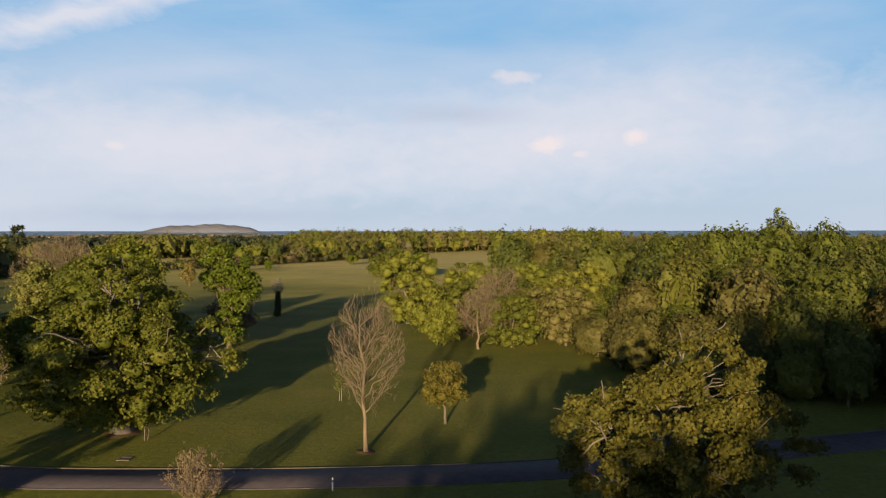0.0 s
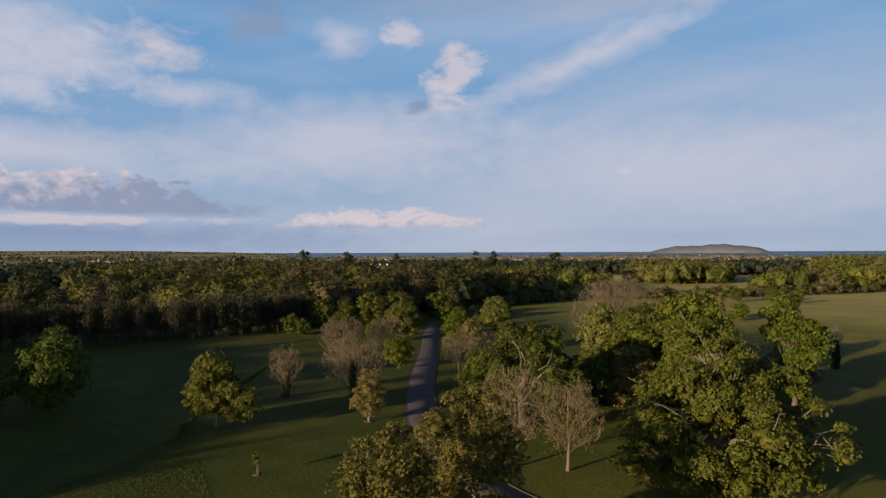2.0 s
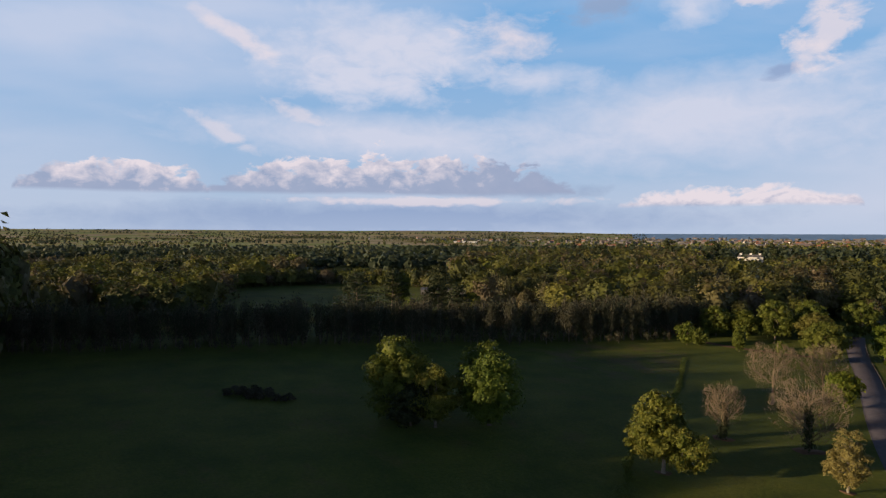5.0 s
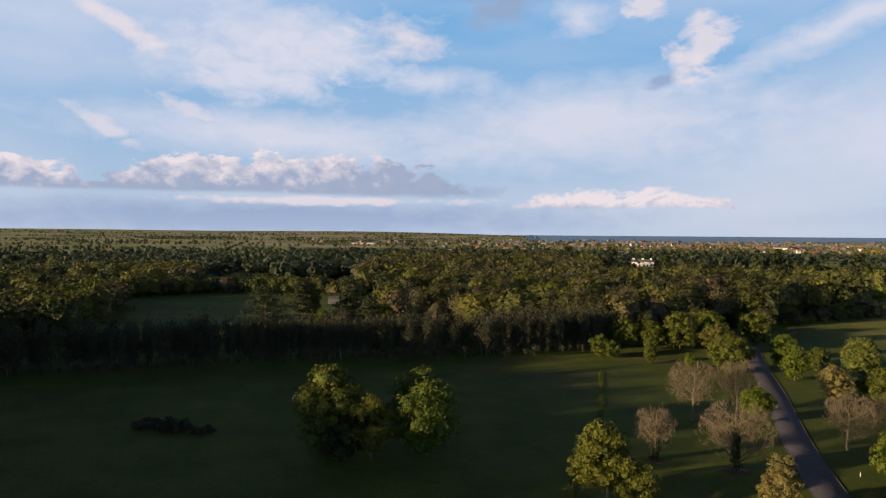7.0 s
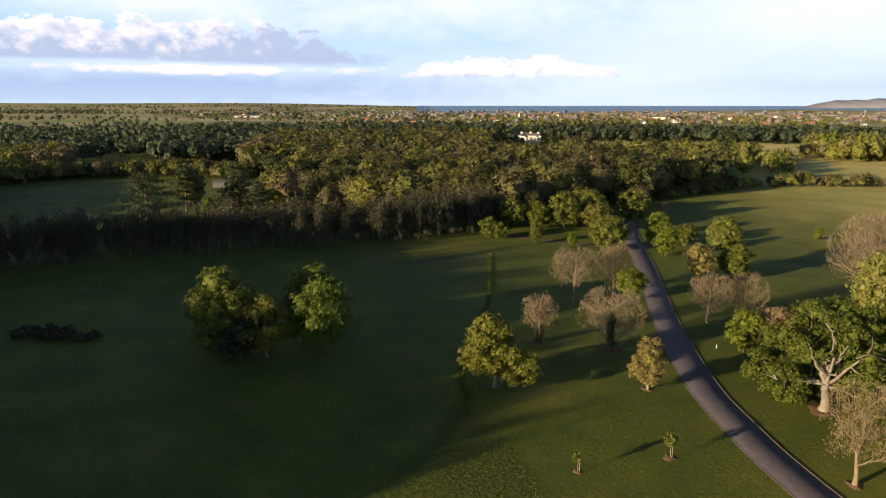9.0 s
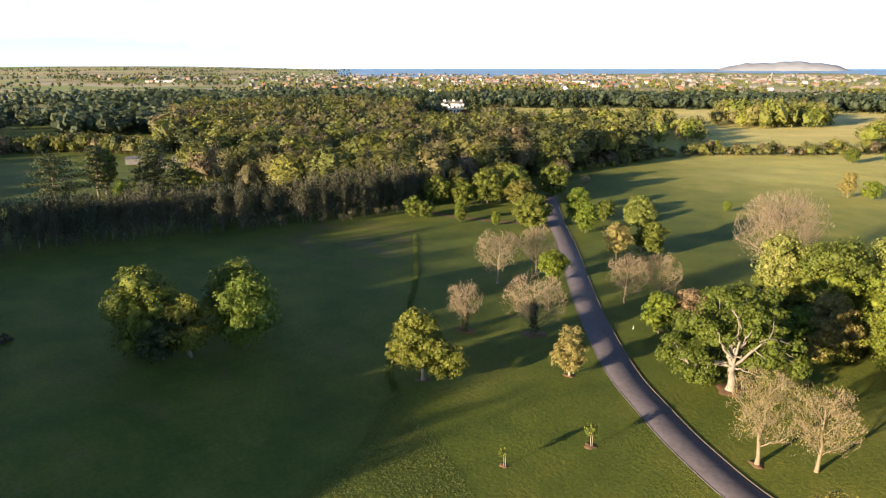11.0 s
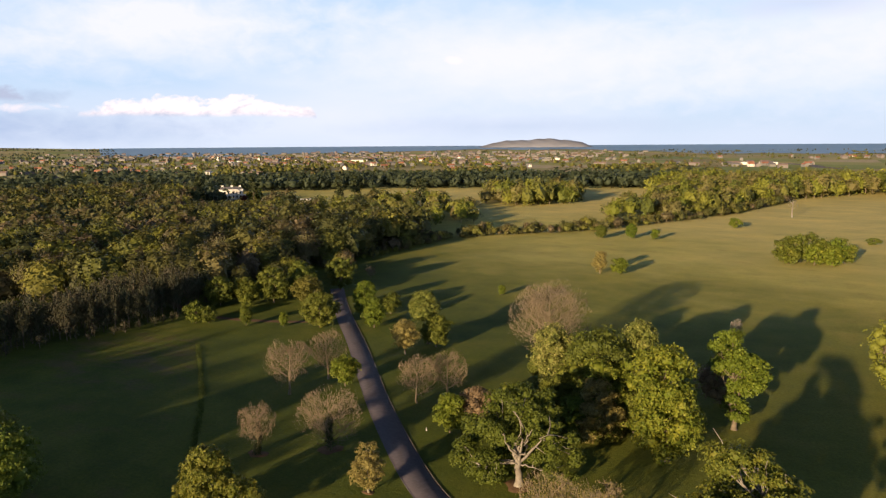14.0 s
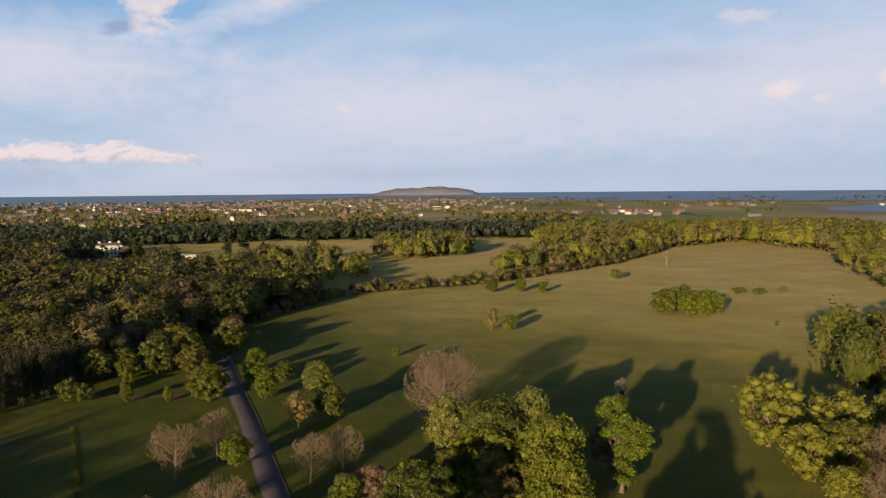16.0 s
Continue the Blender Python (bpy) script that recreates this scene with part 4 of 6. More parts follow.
TEMPLATES = [
    wood_template(11, 11.0, 12.0, 0.2, 26, 1200, 0.56, 2, 0.05),
    wood_template(12, 9.6, 12.6, 0.4, 22, 1100, 0.56, 2, 0.15),
    wood_template(13, 11.8, 11.4, 0.2, 30, 1250, 0.56, 2, 0.0),
    wood_template(14, 8.4, 13.0, 0.3, 18, 1000, 0.54, 2, 0.22),
    wood_template(15, 10.4, 11.8, 0.3, 34, 1250, 0.52, 2, 0.05),
    wood_template(16, 9.4, 12.4, 0.3, 40, 1200, 0.52, 2, 0.12),
]
# fuller kinds for the nearest wood
NEAR = [
    wood_template(31, 11.0, 12.0, 0.2, 44, 2300, 0.44, 3, 0.05),
    wood_template(32, 9.6, 12.6, 0.4, 36, 2200, 0.44, 3, 0.18),
    wood_template(33, 11.8, 11.4, 0.2, 50, 2300, 0.46, 3, 0.0),
    wood_template(34, 9.4, 12.4, 0.3, 56, 2300, 0.42, 3, 0.12),
]
# sparser kinds for what stands farther off
COARSE = [
    wood_template(21, 11.0, 12.0, 0.1, 20, 300, 0.98, 1, 0.05, 0),
    wood_template(22, 9.6, 12.6, 0.2, 16, 280, 0.95, 1, 0.15, 0),
    wood_template(23, 11.8, 11.4, 0.1, 22, 300, 1.0, 1, 0.0, 0),
    wood_template(24, 8.4, 13.0, 0.2, 14, 270, 0.9, 1, 0.22, 0),
    wood_template(25, 10.4, 11.8, 0.1, 24, 310, 0.92, 1, 0.05, 0),
    wood_template(26, 9.4, 12.4, 0.1, 26, 310, 0.9, 1, 0.12, 0),
]
TRUNK_ME = [mesh_of("trunk", *t[0], BARK, True) for t in TEMPLATES]
NEAR_TRUNK = [mesh_of("trunk", *t[0], BARK, True) for t in NEAR]
CROWN_NEAR = [mesh_of("crown", *t[1], LEAF_GREENWOOD) for t in NEAR]
CROWN_TALL = [mesh_of("crown", *t[1], LEAF_OLIVE) for t in NEAR]
CROWN_ME = [mesh_of("crown", *t[1], LEAF_WOOD) for t in TEMPLATES]


def wood_tree(x, y, k, s, wide, turn, label, group, name="wood_tree", crowns=None, trunks=None):
    root = new(name)
    root.matrix_basis = pose(x, y, 0, 0, 0, turn) @ Matrix.Diagonal((s * wide, s * wide, s, 1))
    tagged(root, label, "tree", group)
    part("trunk", (trunks or TRUNK_ME)[k], root)
    part("crown", (crowns or CROWN_ME)[k], root)


def wood_stuff(name, spots, heights, wides, kinds, label, rng, leaf=LEAF_WOOD, tints=None, kit=None):
    """A stand of trees too many to count, as one piece."""
    lv, lf, lq, bv, bf, lt, kl, kb = [], [], [], [], [], [], 0, 0
    for i, (p, h, w, k) in enumerate(zip(spots, heights, wides, kinds)):
        (tv, tf), (cv, cf) = (kit or COARSE)[k]
        a = rng.uniform(0, 6.28)
        s = h / 12.0
        m = np.array([[math.cos(a) * s * w, -math.sin(a) * s * w, 0], [math.sin(a) * s * w, math.cos(a) * s * w, 0], [0, 0, s]])
        off = np.array([p[0], p[1], 0.0])
        lv.append(cv @ m.T + off)
        lf.append(cf[0] + kl)
        lq.append(cf[1] + kl)
        lt.append(np.full(len(cv), rng.random() if tints is None else tints[i]))
        kl += len(cv)
        bv.append(tv @ m.T + off)
        bf.append(tf + kb)
        kb += len(tv)
    root = tagged(new(name), label, "woodland", kind="stuff")
    tagged(part("crowns", mesh_of("crowns", np.concatenate(lv), [np.concatenate(lf), np.concatenate(lq)], leaf, False, tint=np.concatenate(lt)), root), kind="stuff")
    tagged(part("trunks", mesh_of("trunks", np.concatenate(bv), np.concatenate(bf), BARK), root), kind="stuff")


def slender_template(seed, w, h, sprays, size):
    """A slim ascending tree, 12 m high, half in leaf: its twigs show through."""
    rng = np.random.default_rng(seed)
    pieces = [tube(bend((0, 0, -0.4), (0.1, 0.1, h * 0.94), 0, 5, rng, 0.01), (0.16, 0.13, 0.1, 0.06, 0.03), 5)]
    ends = []
    for i in range(16):
        z, a = h * (0.1 + 0.7 * i / 16), i * 2.4 + rng.normal(0, 0.3)
        r = w * 0.5 * rng.uniform(0.6, 1.0) * (1.15 - 0.75 * i / 16)
        e = np.array([math.cos(a) * r, math.sin(a) * r, min(z + r * rng.uniform(1.0, 1.9), h * 0.97)])
        pieces.append(tube(bend((0, 0, z), e, -0.15, 3, rng, 0.03), (0.07, 0.05, 0.02), 3))
        ends.append((np.array([0, 0, z]), e))
    ends.append((np.array([0, 0, h * 0.7]), np.array([0, 0, h])))
    k = rng.integers(0, len(ends), sprays)
    t = rng.uniform(0.25, 1.08, (sprays, 1))
    a, b = np.array([q[0] for q in ends])[k], np.array([q[1] for q in ends])[k]
    pos = a * (1 - t) + b * t + rng.normal(0, 0.1 * w, (sprays, 3)) * np.array([1, 1, 0.9])
    pos[:, 2] = np.maximum(pos[:, 2], 0.3)
    out = pos * np.array([1, 1, 0]) + np.array([0, 0, 0.6]) + rng.normal(0, 0.6, (sprays, 3))
    v, f = leaf_quads(rng, pos, out, size)
    mid = np.repeat(pos, 4, 0)
    v = mid + (v - mid) * np.array([0.75, 0.75, 1.45])   # upright sprays
    return joined(pieces), (v, [np.zeros((0, 3), int), f])


SLIM = [slender_template(61, 5.2, 12.4, 1000, 0.30), slender_template(62, 6.2, 11.6, 1100, 0.30), slender_template(63, 4.6, 12.8, 900, 0.29), slender_template(64, 7.0, 11.2, 1200, 0.31)]
SLIM_FAR = [slender_template(65, 5.6, 12.2, 330, 0.46), slender_template(66, 6.4, 11.6, 360, 0.46), slender_template(67, 5.0, 12.6, 300, 0.44)]
SLIM_TRUNK = [mesh_of("trunk", *t[0], BARK, True) for t in SLIM]
SLIM_DULL = [mesh_of("crown", *t[1], LEAF_BELT) for t in SLIM]
HALF = [slender_template(71, 10.0, 12.0, 1500, 0.40), slender_template(72, 9.0, 12.4, 1400, 0.38), slender_template(73, 11.5, 11.4, 1600, 0.40)]
HALF_TRUNK = [mesh_of("trunk", *t[0], BARK_TWIG, True) for t in HALF]
HALF_CROWN = [mesh_of("crown", *t[1], LEAF_HALF) for t in HALF]


rng = np.random.default_rng(77)
# the belt of slender trees west of the park, its front row as single trees
BELT = spline([(-262, -70), (-243, -20), (-228, 44), (-221.5, 69), (-210.5, 96), (-199, 127), (-197, 149), (-203, 172)], 3.4)
for off in (1.0, 4.6):
    d = np.gradient(BELT, axis=0)
    d /= np.linalg.norm(d, axis=1)[:, None]
    line = BELT + np.column_stack([-d[:, 1], d[:, 0]]) * off + rng.normal(0, 1.0, BELT.shape)
    for x, y in line:
        wood_tree(x - 2, y, int(rng.integers(0, 4)), rng.uniform(0.78, 1.05), rng.uniform(0.95, 1.25), rng.uniform(0, 360),
                  "slender dull green tree at the edge of a dense belt", "belt trees", crowns=SLIM_DULL, trunks=SLIM_TRUNK)
d = np.gradient(BELT, axis=0)
d /= np.linalg.norm(d, axis=1)[:, None]
nrm = np.column_stack([-d[:, 1], d[:, 0]])
spots = np.concatenate([BELT + nrm * o + rng.normal(0, 1.4, BELT.shape) for o in (8.6, 13, 18, 24)])
wood_stuff("belt_wood", spots, rng.uniform(9.5, 13, len(spots)), rng.uniform(0.75, 1.1, len(spots)), rng.integers(0, 3, len(spots)), "dense belt of slender half-leafed trees", rng, LEAF_BELT, kit=SLIM_FAR)
spots = np.concatenate([BELT + nrm * o + rng.normal(0, 1.2, BELT.shape) for o in (-0.8,)])
wood_stuff("belt_undergrowth", spots, rng.uniform(1.6, 4.2, len(spots)), rng.uniform(1.6, 2.6, len(spots)), rng.integers(0, 3, len(spots)), "low brushy undergrowth along a belt of trees", rng, LEAF_BELT, kit=SLIM_FAR)

# mixed wood behind the road's end
MAIN = [(-205, 190), (-230, 166), (-257, 147), (-282, 134), (-308, 142), (-335, 178), (-362, 192), (-400, 178), (-470, 205), (-560, 262), (-640, 330), (-600, 470), (-520, 470), (-455, 452), (-395, 430), (-335, 405),
        (-292, 372), (-232, 372), (-205, 335), (-203, 262), (-212, 228)]
p = scatter(MAIN, 10.6, rng)
near = np.hypot(p[:, 0] + 32, p[:, 1] + 8) < 302
for x, y in p[near]:
    if rng.random() < 0.2:
        wood_tree(x, y, int(rng.integers(0, 3)), rng.uniform(0.95, 1.35), rng.uniform(0.8, 1.1), rng.uniform(0, 360), "brownish woodland tree with half-open leaves", "wood trees", crowns=HALF_CROWN, trunks=HALF_TRUNK)
    else:
        wood_tree(x, y, int(rng.integers(0, 6)), rng.uniform(0.85, 1.35), rng.uniform(1.2, 1.5), rng.uniform(0, 360), "mixed woodland tree in spring leaf", "wood trees")
q = p[~near]
view = (q[:, 0] + 478) * 0.66 - (q[:, 1] - 492) * 0.75   # metres before the country house, and aside of its prospect
side = (q[:, 0] + 478) * 0.75 + (q[:, 1] - 492) * 0.66
q = q[~((np.abs(side) < 27) & (view > -16) & (view < 62))]
mid = np.hypot(q[:, 0] + 32, q[:, 1] + 8) < 350
for some, kit in ((q[mid], TEMPLATES), (q[~mid], COARSE)):
    tall = rng.uniform(12.5, 20, len(some))
    view = (some[:, 0] + 478) * 0.66 - (some[:, 1] - 492) * 0.75
    side = (some[:, 0] + 478) * 0.75 + (some[:, 1] - 492) * 0.66
    tall = np.where((np.abs(side) < 27) & (view > 0), np.minimum(tall, 3.5 + 0.062 * view), tall)
    wood_stuff("mixed_wood", some, tall, rng.uniform(1.12, 1.45, len(some)) * np.sqrt(16 / tall), rng.integers(0, 6, len(some)), "mixed deciduous wood in fresh spring leaf", rng, kit=kit)
ROADEND = [(-207, 186), (-196, 184), (-188, 206), (-182, 232), (-200, 242)]
for x, y in scatter(ROADEND, 12, rng):
    wood_tree(x, y, int(rng.integers(0, 6)), rng.uniform(0.6, 0.9), rng.uniform(0.95, 1.25), rng.uniform(0, 360), "rounded leafy tree where the road meets the wood", "wood trees")

# hedges and woods round the meadow
HEDGE = spline([(-203, 240), (-202, 262), (-197, 300), (-194, 344), (-166, 378), (-133, 408), (-98, 470), (-66, 536), (-45, 605), (-24, 680)], 3.6)
spots = np.concatenate([HEDGE + rng.normal(0, 1.2, HEDGE.shape) + np.array([-o, 0.5 * o]) for o in (1, 6)])
wood_stuff("hedgerow", spots, 2.6 + 5.5 * rng.random(len(spots)) ** 1.7, rng.uniform(1.0, 1.7, len(spots)), rng.integers(0, 6, len(spots)), "thick mixed hedgerow along the meadow", rng)
NORTH = [(-150, 470), (-95, 500), (-70, 560), (-42, 640), (-22, 700), (45, 792), (110, 670), (150, 680), (200, 800), (30, 880), (-120, 830), (-150, 700), (-118, 620), (-135, 560)]
p = scatter(NORTH, 12.5, rng)
wood_stuff("meadow_wood", p, rng.uniform(9, 17, len(p)) + np.clip((p[:, 1] - 540) / 25, 0, 7), rng.uniform(0.85, 1.3, len(p)), rng.integers(0, 6, len(p)), "leafy wood closing the far end of the meadow", rng, LEAF_SUNNY)
EAST = [(92, 430), (86, 500), (106, 640), (150, 680), (210, 620), (200, 420), (130, 395)]
p = scatter(EAST, 11, rng)
wood_stuff("east_wood", p, rng.uniform(6, 15, len(p)), rng.uniform(0.9, 1.35, len(p)), rng.integers(0, 6, len(p)), "leafy wood along the meadow's eastern edge", rng, LEAF_SUNNY)
RIGHT = [(16, 222), (20, 252), (48, 285), (95, 320), (160, 330), (190, 180), (150, 96), (64, 86), (41, 89), (31, 112), (36, 138), (42, 165), (26, 190)]
p = scatter(RIGHT, 10.5, rng)
p = p[p[:, 0] < 0.62 * p[:, 1] + 30]
away = np.hypot(p[:, 0], p[:, 1])
for x, y in p[away < 160]:
    wood_tree(x, y, int(rng.integers(0, 4)), rng.uniform(0.95, 1.45), rng.uniform(0.8, 1.0), rng.uniform(0, 360), "leafy tree at the edge of a deep wood", "wood trees", crowns=CROWN_NEAR, trunks=NEAR_TRUNK)
for some, kit in ((p[(away >= 160) & (away < 215)], TEMPLATES), (p[away >= 215], COARSE)):
    wood_stuff("east_park_wood", some, rng.uniform(12, 20, len(some)), rng.uniform(0.7, 0.95, len(some)), rng.integers(0, 6, len(some)), "deep leafy wood beside the park", rng, LEAF_GREENWOOD, kit=kit)
for x, y, s in ((63, 162, 1.84), (70, 158, 1.9), (77, 164, 1.88), (84, 157, 1.78), (92, 161, 1.72), (54, 172, 1.66)):
    wood_tree(x, y, int(rng.integers(0, 4)), s, 0.74, rng.uniform(0, 360), "tall dark tree standing above a deep wood", "wood trees", crowns=CROWN_TALL, trunks=NEAR_TRUNK)
FRINGE = spline([(27, 190), (41, 165), (35, 138), (30, 112), (40, 88), (64, 84), (95, 88), (130, 92)], 5.5)
for x, y in np.concatenate([FRINGE + rng.normal(0, 1.5, FRINGE.shape) + np.array([o, 0.3 * o]) for o in (-2.5, 3.5)]):
    wood_tree(x, y, int(rng.integers(0, 4)), rng.uniform(0.4, 0.85), rng.uniform(0.95, 1.25), rng.uniform(0, 360), "low leafy tree along the fringe of a deep wood", "wood trees", crowns=CROWN_NEAR, trunks=NEAR_TRUNK)
# lawn trees beyond the wood
LAWN = [(-330, 420), (-285, 390), (-225, 400), (-205, 415), (-222, 470), (-300, 560), (-350, 520)]
p = scatter(LAWN, 16, rng)
wood_stuff("lawn_trees", p, rng.uniform(9, 15, len(p)), rng.uniform(0.95, 1.3, len(p)), rng.integers(0, 4, len(p)), "scattered trees on a lawn", rng, LEAF_SUNNY)
COPSE = [(-265, 560), (-225, 545), (-195, 590), (-200, 660), (-250, 690), (-290, 640)]
p = scatter(COPSE, 11, rng)
wood_stuff("round_copse", p, rng.uniform(10, 20, len(p)), rng.uniform(0.85, 1.2, len(p)), rng.integers(0, 4, len(p)), "rounded yellow-green copse", rng, LEAF_SUNNY)
WEST = [(-296, -40), (-300, 22), (-330, 40), (-452, 52), (-520, 120), (-610, 130), (-620, -60), (-420, -120), (-300, -100)]
p = scatter(WEST, 16, rng)
wood_stuff("western_wood", p, rng.uniform(12, 17, len(p)), rng.uniform(1.1, 1.45, len(p)), rng.integers(0, 6, len(p)), "dark wood beyond the western field", rng)
# western field's hedge, and unseen woods added to shade the park from the south
WESTH = spline([(-452, 60), (-462, 114), (-430, 150), (-395, 168)], 6.0)
spots = np.concatenate([WESTH + rng.normal(0, 1.5, WESTH.shape) - np.array([o, 0]) for o in (2, 9, 16, 24)])
wood_stuff("western_hedgerow", spots, rng.uniform(6, 11, len(spots)), rng.uniform(1.0, 1.4, len(spots)), rng.integers(0, 6, len(spots)), "tall hedgerow of mixed trees", rng)
SOUTH = [(-285, -36), (-150, -42), (-108, -55), (-108, -80), (-285, -70)]
p = scatter(SOUTH, 6.2, rng)
wood_stuff("southern_wood", p, np.interp(p[:, 0], [-285, -190, -162, -108], [31, 28, 25, 21.5]) * (1 + 0.04 * np.sin(p[:, 0] * 0.13) + 0.03 * np.sin(p[:, 0] * 0.31)) * rng.uniform(0.97, 1.01, len(p)), rng.uniform(0.7, 0.85, len(p)), rng.integers(0, 6, len(p)), "tall unseen wood added to shade the park from the south", rng)
SOUTHEAST = [(-28, -44), (110, -40), (110, -72), (-28, -66)]
p = scatter(SOUTHEAST, 8.0, rng)
wood_stuff("southern_wood", p, np.interp(p[:, 0], [-28, -10, 8, 16, 110], [19.5, 22.5, 23.5, 34, 37]) * rng.uniform(0.95, 1.05, len(p)), rng.uniform(0.6, 0.8, len(p)), rng.integers(0, 6, len(p)), "tall unseen wood added to shade the park from the south", rng)


# ---------------------------------------------------------------- far country
def far_template(seed, n, size, level):
    rng = np.random.default_rng(seed)
    return rounded_crown(rng, rng.uniform(8.5, 11), 10, 0.0, 9, n, size, level, rng.uniform(0.1, 0.3))


FAR = [far_template(s, 34, 2.3, 1) for s in (1, 2, 3)] + [far_template(s, 9, 3.0, 1) for s in (4, 5, 6)]


def far_stuff(name, p, heights, label, rng, tints, leaf=LEAF_WOOD):
    a, r = np.degrees(np.arctan2(-p[:, 0], p[:, 1])), np.hypot(p[:, 0], p[:, 1])
    free = ~((a < -7.5) & (a > -24) & (r > 1250) & (r < 2700)) & ~((a < 4) & (a > -5) & (r > 1080) & (r < 1900))   # the inlet, and open fields by the far road
    p, heights, tints = p[free], np.asarray(heights)[free], np.asarray(tints)[free]
    vs, fs, qs, ts, k = [], [], [], [], 0
    dist = np.hypot(p[:, 0], p[:, 1])
    z0 = rise(p[:, 0], p[:, 1])
    for (x, y), h, r, t, zz in zip(p, heights, dist, tints, z0):
        v, f = FAR[int(rng.integers(0, 3)) + (3 if r > 1000 else 0)]
        a, s = rng.uniform(0, 6.28), h / 10
        w = s * rng.uniform(0.9, 1.4)
        m = np.array([[math.cos(a) * w, -math.sin(a) * w, 0], [math.sin(a) * w, math.cos(a) * w, 0], [0, 0, s]])
        vs.append(v @ m.T + np.array([x, y, zz]))
        fs.append(f[0] + k)
        qs.append(f[1] + k)
        ts.append(np.full(len(v), t))
        k += len(v)
    tagged(new(name, mesh_of(name, np.concatenate(vs), [np.concatenate(fs), np.concatenate(qs)], leaf, True, tint=np.concatenate(ts))), label, "woodland", kind="stuff")


def ring_points(rng, n, a0, a1, r0, r1):
    a = np.radians(rng.uniform(a0, a1, n))
    r = np.sqrt(rng.uniform(r0 ** 2, r1 ** 2, n))
    return np.column_stack([-np.sin(a) * r, np.cos(a) * r])


def patchy(p, size, keep, seed):
    s = np.array([noise.noise(Vector((x / size, y / size, seed))) for x, y in p])
    return p[s > keep]


p = patchy(ring_points(rng, 3000, 46, 104, 640, 1350), 260, -0.22, 1.3)
far_stuff("far_wood", p, rng.uniform(8, 15, len(p)), "dark distant woodland", rng, rng.choice([0.0, 0.02, 0.9, 0.86, 0.2], len(p)), LEAF_FAR_SHADED)
p = patchy(ring_points(rng, 2800, -12, 44, 1010, 1500), 190, 0.14, 4.3)
far_stuff("far_wood", p, rng.uniform(7, 13, len(p)), "distant woodland in spring leaf", rng, rng.choice([0.0, 0.2, 0.5, 0.9, 0.42], len(p)))
p = patchy(ring_points(rng, 6000, -45, 100, 1500, 3700), 240, 0.26, 8.3)
far_stuff("far_wood", p, rng.uniform(7, 13, len(p)), "far copses and hedges near the coast", rng, rng.choice([0.0, 0.2, 0.3, 0.9, 0.42], len(p)))
p = ring_points(rng, 500, -75, -14, 520, 1100)
far_stuff("far_wood", p, rng.uniform(12, 20, len(p)), "distant woodland in spring leaf", rng, rng.choice([0.0, 0.2, 0.5, 0.9, 0.42], len(p)))
p = patchy(ring_points(rng, 4200, 50, 100, 1350, 4700), 300, -0.02, 5.3)
far_stuff("far_wood", p, rng.uniform(7, 12, len(p)), "far copses on rising land", rng, rng.choice([0.0, 0.2, 0.9, 0.88], len(p)), LEAF_FAR_SHADED)
p = np.concatenate([np.array([-math.sin(radians(a)) * r, math.cos(radians(a)) * r]) + rng.normal(0, 1, (n, 2)) * np.array([w, w * 0.7]) for a, r, w, n in
                    [(49, 1330, 90, 60), (44, 1620, 250, 170), (36, 1820, 260, 170), (31, 2220, 330, 150), (40, 2570, 350, 150), (27, 1680, 210, 90), (55, 2270, 340, 120), (20, 1970, 220, 90), (-4, 2560, 320, 80), (64, 2670, 320, 90)]])
far_stuff("far_wood", p, rng.uniform(7, 12, len(p)), "garden trees between distant houses", rng, rng.choice([0.0, 0.12, 0.9, 0.98], len(p)))
p = ring_points(rng, 900, 44, 72, 560, 760)
p = p[~inside(MAIN, p)]
p = p[np.hypot(p[:, 0] + 440, p[:, 1] - 530) > 75]
far_stuff("far_wood", p, rng.uniform(10, 17, len(p)), "dark woodland behind the country house", rng, rng.choice([0.0, 0.98, 0.12, 0.8], len(p)), LEAF_FAR_SHADED)
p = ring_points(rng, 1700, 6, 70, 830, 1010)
far_stuff("far_wood", p, rng.uniform(11, 17, len(p)), "dark band of woodland before the town", rng, rng.choice([0.0, 0.99, 0.02, 0.97, 0.8], len(p)), LEAF_FAR_SHADED)
lines = []
for _ in range(90):
    c = ring_points(rng, 1, -40, 100, 900, 3600)[0]
    t = rng.choice([0.35, 1.92]) + rng.normal(0, 0.15)
    n = int(rng.uniform(18, 45))
    lines.append(c + np.linspace(-1, 1, n)[:, None] * np.array([math.cos(t), math.sin(t)]) * n * 3.2 + rng.normal(0, 1.5, (n, 2)))
p = np.concatenate(lines)
far_stuff("field_hedges", p, rng.uniform(3, 8, len(p)), "hedges between far fields", rng, rng.choice([0.0, 0.2, 0.9], len(p)))


